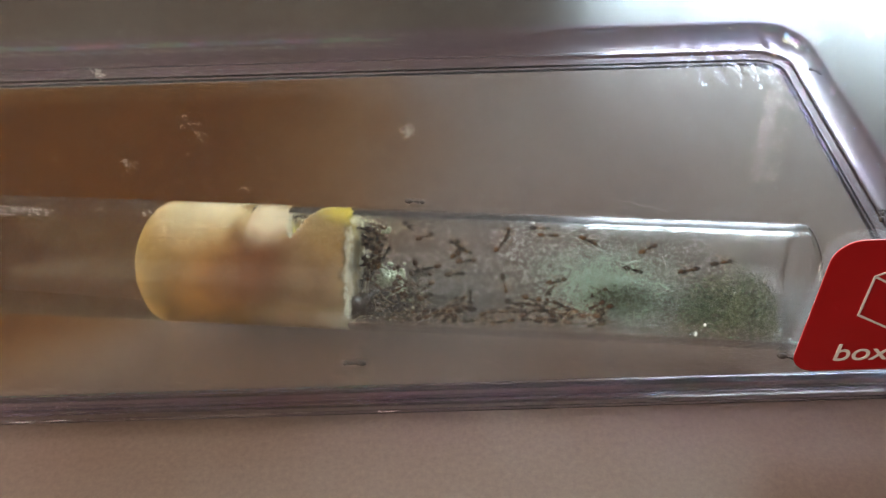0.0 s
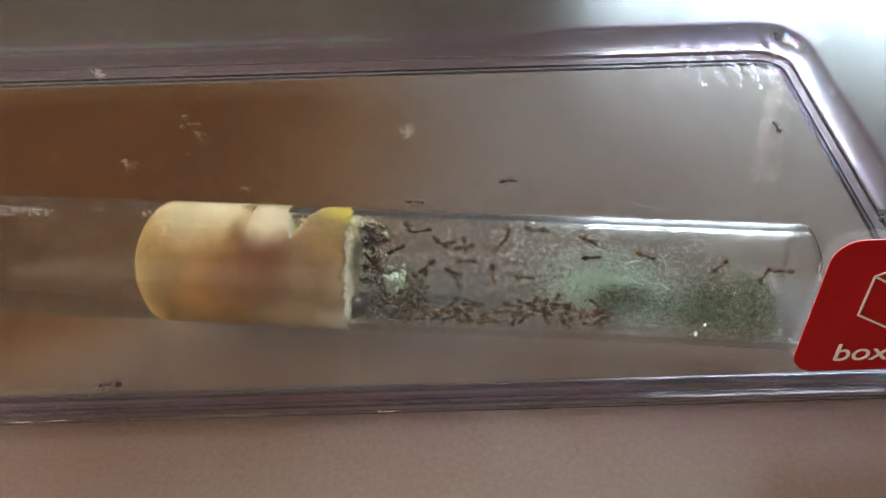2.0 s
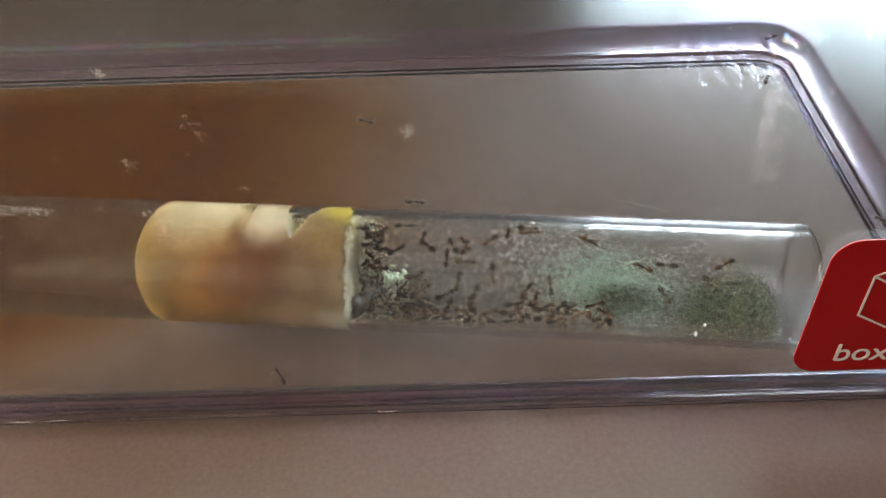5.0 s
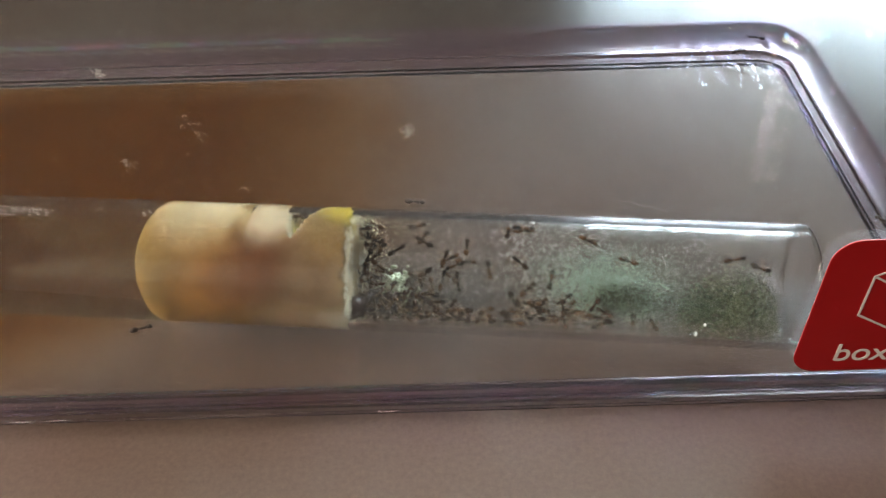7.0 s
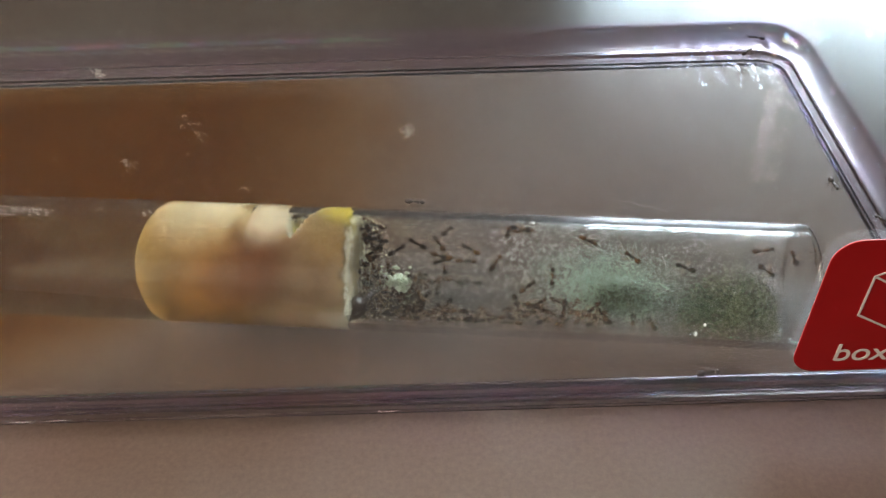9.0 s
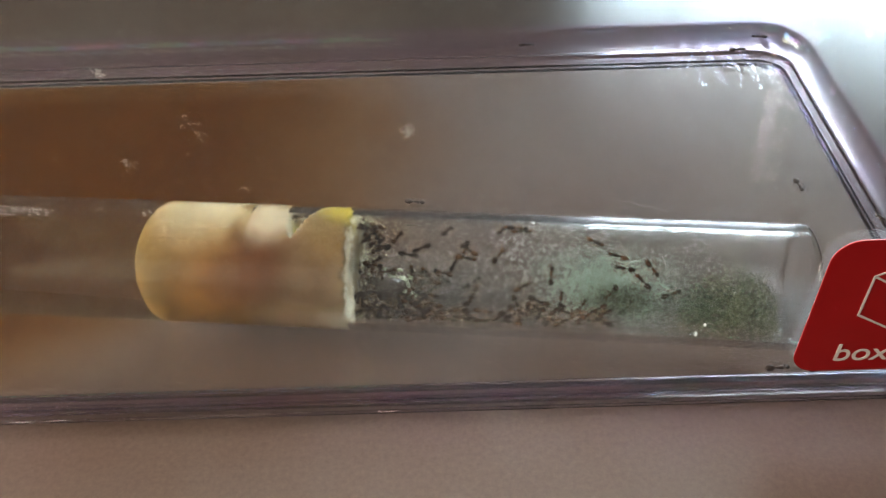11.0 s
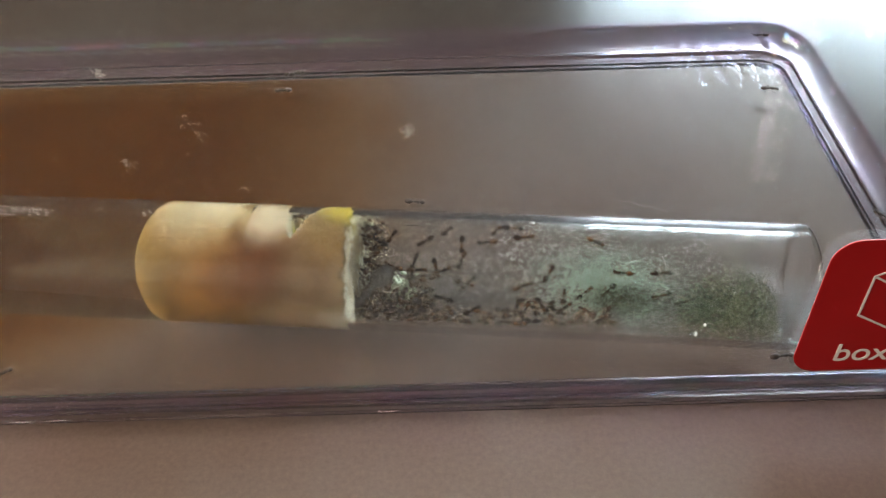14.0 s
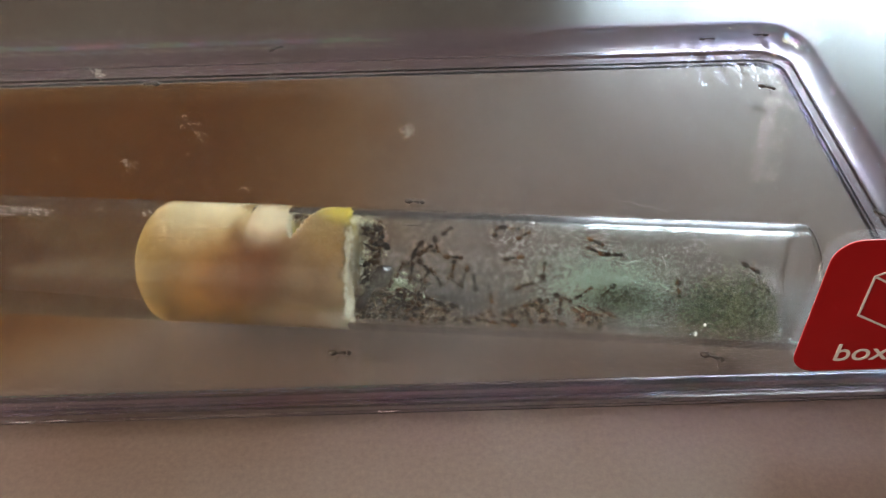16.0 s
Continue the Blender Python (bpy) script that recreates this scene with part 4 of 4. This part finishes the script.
    on_wall(tube_walkers[10], [(0, -26.1, 27.8, 30), (2, -25.7, 4.5, 20), (3, -20.3, 27.1, -5), (4, -14.9, 49.7, -30), (5.25, -18.3, 19.6, -65), (6.5, -21.8, -10.5, -100), (9, -21.8, -10.5, -100), (11.5, -24.9, 31.1, -135), (16, -24.9, 31.1, -135)])
    on_wall(tube_walkers[11], [(0, -29, -6.5, 30), (4, -28.2, -8.7, 60), (6.5, -19.2, -18, 100), (9, -19.4, -16.8, 100), (10.25, -21.1, -1.4, 72.5), (11.5, -22.8, 14, 45), (13.5, -22.8, 14, 45), (14, -23.4, 19.5, 45), (14.5, -23.2, 21.5, 45), (16, -23.1, 23.4, 45)])
    on_wall(tube_walkers[12], [(0, -30.6, -4.8, 40), (4, -30, 2.6, 50), (9, -29.5, 9.3, 60), (11.5, -28.1, 9.9, 60), (12.5, -27.8, 17.9, 50), (13, -28, 25.3, 45), (16, -28.1, 27.1, 38)])
    on_wall(tube_walkers[13], [(0, -49.9, 93.3, 30), (0.5, -50, 92.7, 30), (1, -49.6, 96.4, 60), (2, -50.2, 104.6, 20), (2.5, -50.2, 101.6, 45), (4, -50.1, 93.7, 90), (6.5, -50.2, 88.8, 50), (7.5, -49.4, 93.9, 70), (8, -48.4, 91.9, 30), (8.25, -48.4, 84.3, 65), (8.5, -48.4, 76.6, 100), (9, -48, 83, 120), (10.25, -51.2, 87.5, 85), (11.5, -54.4, 91.9, 50), (12, -53.7, 92.2, 55), (13, -54.4, 91.9, 50), (14, -54.4, 91.9, 60), (14.5, -54.4, 89.5, 30), (14.75, -51.9, 83.9, 5), (15, -49.5, 78.3, -20), (15.25, -51.7, 84, 5), (15.5, -54, 89.7, 30), (16, -49.9, 72.2, 40)])
    on_wall(tube_walkers[14], [(0, -55.4, 64.7, 60), (1, -55.2, 66.6, 60), (2, -53.9, 72, 30), (9, -53.8, 70.9, 38), (11.5, -51.9, 59.6, -10), (12, -51.4, 54.3, 35), (13, -46.4, 65.7, 45), (13.5, -51.4, 56.8, 70), (14, -51.4, 56.8, 70), (14.5, -51.6, 51.4, 75), (15, -51.9, 53.1, 80), (16, -51.9, 58.5, 60)])
    on_wall(tube_walkers[15], [(0, -45.7, 43.4, 5), (1, -45.8, 43.3, 5), (2, -45.9, 45.4, -25), (2.5, -47, 33.4, 0), (2.75, -46.5, 33.5, 30), (3, -46.1, 33.6, 60), (4, -47.1, 63.6, 75), (6.5, -46.7, 62.7, 95), (7.5, -47.7, 62.3, 50), (7.75, -47.2, 54.1, 77.5), (8, -46.6, 45.9, 105), (8.5, -48.8, 57.6, 150), (8.75, -48.2, 58.7, 175), (9, -47.5, 59.9, 200), (10.25, -46.2, 58.5, 225), (11.5, -44.9, 57.1, 250), (11.75, -44.2, 50.7, 213.5), (12, -43.6, 44.4, 177), (12.5, -43.3, 43.9, 151), (13, -43.1, 43.5, 125), (13.25, -42.8, 50.3, 160), (13.5, -42.5, 57.1, 195), (13.75, -43.7, 58.9, 222.5), (14, -44.9, 60.7, 250), (14.5, -47.8, 67.1, 265), (15, -47.7, 42, 230), (16, -44.4, 43.1, 250)])
    on_wall(tube_walkers[16], [(0, -38.7, 106.2, 85), (9, -38.7, 107.6, 85), (11.5, -39.7, 114.3, 60), (16, -40.3, 108, 80)])
    on_wall(tube_walkers[17], [(0, -33.3, 105.4, 0), (0.5, -33.3, 105.4, -5), (1, -32.6, 105.8, -15), (2, -34.5, 115.5, 0), (4, -35.1, 109.7, 10), (6.5, -36.5, 112.5, 10), (9, -36.6, 113.2, 10), (11.5, -36.8, 111.6, 10), (14, -36.4, 99.1, 20), (14.5, -37, 114.6, 10), (14.75, -36.5, 108.1, 42.5), (15, -36.1, 101.5, 75), (16, -36.6, 102.5, 50)])
    on_wall(tube_walkers[18], [(0, -34.5, 123.8, 0), (4, -35.8, 122.5, 0), (16, -38.4, 119.9, -10)])
    on_wall(tube_walkers[19], [(0, -52, 114.1, -70), (2.5, -52.1, 110.2, -80), (3.25, -52.3, 112, -40), (4, -52.5, 113.8, 0), (6.5, -52.2, 118.4, 20), (8, -46.8, 106.4, 60), (16, -46.8, 106.4, 60)])
    on_wall(tube_walkers[20], [(0, -39.6, 83.9, 55), (3, -39.6, 86.1, 50), (4, -39.2, 96.8, 45), (6.5, -44.3, 80.9, 70), (7.5, -44, 78.6, 107.5), (8.5, -43.7, 76.3, 145), (9, -43.7, 76.3, 150), (11.5, -43.9, 74.2, 145), (12, -43.2, 70.5, 190), (12.5, -42.8, 72.6, 180), (13, -37.1, 89.4, 220), (13.5, -37.6, 108.2, 200), (14.5, -44.5, 72.8, 180), (15, -30.9, 82.8, 160), (15.25, -33.7, 93.3, 195), (15.5, -36.5, 103.7, 230), (16, -37.8, 66.6, 190)])
    on_floor(floor_walkers[0], [(0, 69.8, 139.2, 1.6, -50), (1.5, 67.2, 131.5, 1.6, -45), (1.75, 66.6, 142.1, 1.5, -72.5), (2, 66.1, 152.6, 1.4, -100), (3, 66.3, 152.6, 1.7, -100), (4, 66.6, 152.6, 1.2, -120), (5.25, 64.4, 152.6, 1.2, -160), (6.5, 62.1, 152.6, 1.3, -200), (9, 62.1, 152.6, 1.3, -200), (12, 62.9, 152.6, 1.8, -180), (16, 62.9, 152.6, 2, -180)])
    on_floor(floor_walkers[1], [(0, 54.1, 79.2, 1.6, 60), (1, 54.1, 81.3, 1.6, 80), (1.5, 46.5, 99.9, 1.6, 80), (2, 57.3, 122.9, 1.6, 95), (2.5, 61.4, 135, 1.6, 85), (3, 60.9, 135.1, 1.6, 85), (4, 60.9, 135.1, 1.6, 82), (5.25, 59.7, 138.5, 1.6, 56), (6.5, 58.6, 141.9, 1.6, 30), (7, 57.5, 147.7, 1.6, 10), (8, 59.7, 149, 1.6, 0), (9, 59.1, 147.6, 1.6, 40), (11.5, 57.2, 148.5, 1.6, 0), (12.5, 56.9, 146.5, 1.6, 40), (13, 59.5, 152.6, 1.9, 0), (13.25, 59.9, 150.3, 1.8, 40), (13.5, 60.2, 148, 1.6, 80), (13.75, 60, 141.3, 1.6, 32.5), (14, 59.7, 134.7, 1.6, -15), (14.5, 59.1, 133.7, 1.6, -60), (15, 59.3, 135.1, 1.6, -30), (16, 59.3, 135.1, 1.6, -30)])
    on_floor(floor_walkers[2], [(0, -12, 73.9, 1.6, 180), (0.5, -36, 73.8, 1.6, 180), (1, -45.9, 72.3, 1.6, 180), (1.5, -64, 74, 1.6, 180), (2, -43, 71.6, 1.6, 185), (2.5, -27.1, 73.5, 1.6, 185), (3, -12.4, 72.9, 1.6, 183), (3.25, -4.1, 72.8, 1.6, 211.5), (3.5, 4.1, 72.6, 1.6, 240), (3.75, -1.2, 72.7, 1.6, 195), (4, -6.6, 72.7, 1.6, 150), (5.25, -26.2, 72, 1.6, 120), (6.5, -45.8, 71.2, 1.6, 90), (6.75, -43.4, 76.2, 1.6, 52.5), (7, -41, 81.1, 1.6, 15), (7.5, -34.3, 73.3, 1.6, 5), (8, 4.5, 72.5, 1.6, 45), (8.5, 13.9, 72.7, 1.6, 20), (9, 33.1, 70.7, 1.6, 5), (11.5, 42.1, 71.3, 1.6, 0), (12, 11.1, 71.8, 1.6, -8), (12.5, -34.5, 75.8, 1.6, 20), (13, -63.2, 75.8, 1.6, 40), (15, -40.9, 72.1, 1.6, 20), (15.5, -28.6, 73.6, 1.6, 10), (16, -13.8, 75.7, 1.6, -5)])
    on_floor(floor_walkers[3], [(0, 44.1, 72.7, 1.6, -20), (0.5, 42, 71.8, 1.6, 0), (1, 39.2, 71.2, 1.6, 5), (1.5, 46.9, 71.1, 1.6, 0), (9, 47.1, 71.6, 1.6, 0), (10.25, 47.1, 71.6, 1.6, 30), (11.5, 47.1, 71.6, 1.6, 60), (12, 35.7, 73, 1.6, 80), (12.25, 41.4, 72.3, 1.6, 50), (12.5, 47.1, 71.6, 1.6, 20), (13, 37, 72, 1.6, 0), (13.5, 23.1, 71.4, 1.6, 0), (14, 43.2, 73.1, 1.6, 5), (14.5, 47.1, 71.6, 1.6, 0), (15, 43.2, 70.8, 1.6, 0), (15.5, 40.6, 71.9, 1.6, -20), (16, 34.3, 73.2, 1.6, -25)])
    on_floor(floor_walkers[4], [(0, -94.1, 146.4, 1.6, 20), (0.5, -70.7, 146.3, 1.6, 20), (1, 8.7, 142.5, 1.6, 0), (1.5, -29.3, 111.9, 1.6, 0), (2, 10.8, 110.4, 1.6, 0), (2.5, 51.5, 110.4, 1.6, -25), (2.75, 40.7, 112.9, 1.6, 2.5), (3, 29.8, 115.5, 1.6, 30), (3.5, 5.3, 123.5, 1.6, 70), (3.75, -5, 128.4, 1.6, 37.5), (4, -15.4, 133.3, 1.6, 5), (6.5, -8.4, 119.1, 1.6, -40), (7, -82, 125.8, 1.6, 0), (8.5, -82, 125.8, 1.6, -20), (8.75, -10.2, 116.5, 1.6, -52.5), (9, 61.6, 107.3, 1.6, -85), (11.5, 55.5, 107.3, 1.6, -85), (12, 61.5, 105.2, 1.6, -120), (12.5, 59.4, 99.1, 1.6, -140), (13, -2, 121.8, 1.6, -135), (13.5, -26.3, 120.6, 1.6, -145), (14, -28.5, 138.9, 1.6, -180), (14.25, -37.9, 127.5, 1.6, -147.5), (14.5, -47.3, 116, 1.6, -115), (15, -78, 117.7, 1.6, -160), (15.5, -42.8, 114, 1.6, -155), (16, -53.4, 142.2, 1.6, -180)])
    on_floor(floor_walkers[5], [(0, -95.5, 152.6, 1.6, 0), (0.5, -83.7, 152.6, 0.6, 0), (1, -68.5, 152.6, 1.3, 0), (1.5, -92.2, 152.6, 1.5, 0), (12, -79, 117.7, 1.6, 0), (12.5, 20.2, 112.9, 1.6, 0), (13, 36.7, 121.5, 1.6, 30), (13.5, -17.7, 126.4, 1.6, 30), (14, -26.4, 144.5, 1.6, 15), (14.25, 5.3, 137.4, 1.6, 55), (14.5, 37, 130.3, 1.6, 95), (14.75, 6.7, 137.7, 1.6, 52.5), (15, -23.7, 145.1, 1.6, 10), (15.5, 21.3, 128.5, 1.6, 20), (16, 52.7, 152.6, 1.4, 0)])
    on_floor(floor_walkers[6], [(0, -92.7, 148.3, 1.6, 0), (9, -92.7, 148.3, 1.6, 0), (11.5, 30.3, 152.6, 1.5, -5), (12, -94.4, 152.6, 1.6, 0), (13, -49.7, 152.6, 1.1, -15), (13.5, -36.8, 149.9, 1.6, 0), (14, -27.2, 144.5, 1.6, 15), (15, -24.5, 152.6, 0.5, 10), (15.5, -25, 152.6, 1.1, 10), (16, -31.1, 152.6, 2.2, 30)])
    on_floor(floor_walkers[7], [(0, -4.1, 105.9, 1.6, -12), (16, -4.1, 105.9, 1.6, -12)])
    on_floor(floor_walkers[8], [(0, 66.3, 99.6, 1.6, 60), (3, 66.3, 99.6, 1.6, 60), (3.25, 66.6, 115.9, 1.6, 100), (3.5, 66.8, 132.3, 1.6, 140), (4, 66, 98.3, 1.6, 130), (12.5, 66.2, 98.9, 1.6, 130), (13, 66.9, 120.7, 1.6, 130), (13.5, 66.3, 99.6, 1.6, 130), (16, 66.3, 99.6, 1.6, 130)])
    for ant, rows in resident_rows:
        on_wall(ant, rows)
    for i, ant in enumerate(floor_walkers + tube_walkers[5:16]):
        stride(ant, i)
    # the queen comes up out of the crowd late in the clip
    q = [(0, -57.0, -26, 66, 1.7), (9, -57.0, -26, 70, 1.7), (10.1, -57.0, -14, 150, 1.7), (11.3, -57.0, -4, 222, 1.7), (12, -56.9, 0, 240, 1.7), (12.5, -56.8, 1, 246, 1.7), (13, -57.0, 0, 252, 1.7), (13.5, -56.7, 4, 246, 1.7), (14, -56.9, 2, 244, 1.7), (15, -56.7, 1, 247, 1.7), (16, -56.8, 0, 250, 1.7)]
    on_wall(queen, q)
    on_wall(brood[0], [(0, -54.8, 32, 0), (1, -54.5, 29, 6), (2, -54.4, 28, 10), (4, -54.4, 29, 6), (9, -54.0, 28, 0), (12, -53.5, 24, -6), (16, -53.3, 22, -10)])
    on_wall(brood[1], [(0, -52.6, 17, 30), (1, -52.8, 15, 24), (2.5, -53.4, 16, 20), (4, -53.0, 17, 20), (9, -53.0, 16, 14), (16, -52.6, 12, 10)])
    on_wall(brood[2], [(0, -55.2, 100, 0), (1.5, -55.2, 99, 10), (2, -55.5, 88, 40), (2.5, -57.2, 110, 60), (16, -57.2, 112, 60)])


motions()
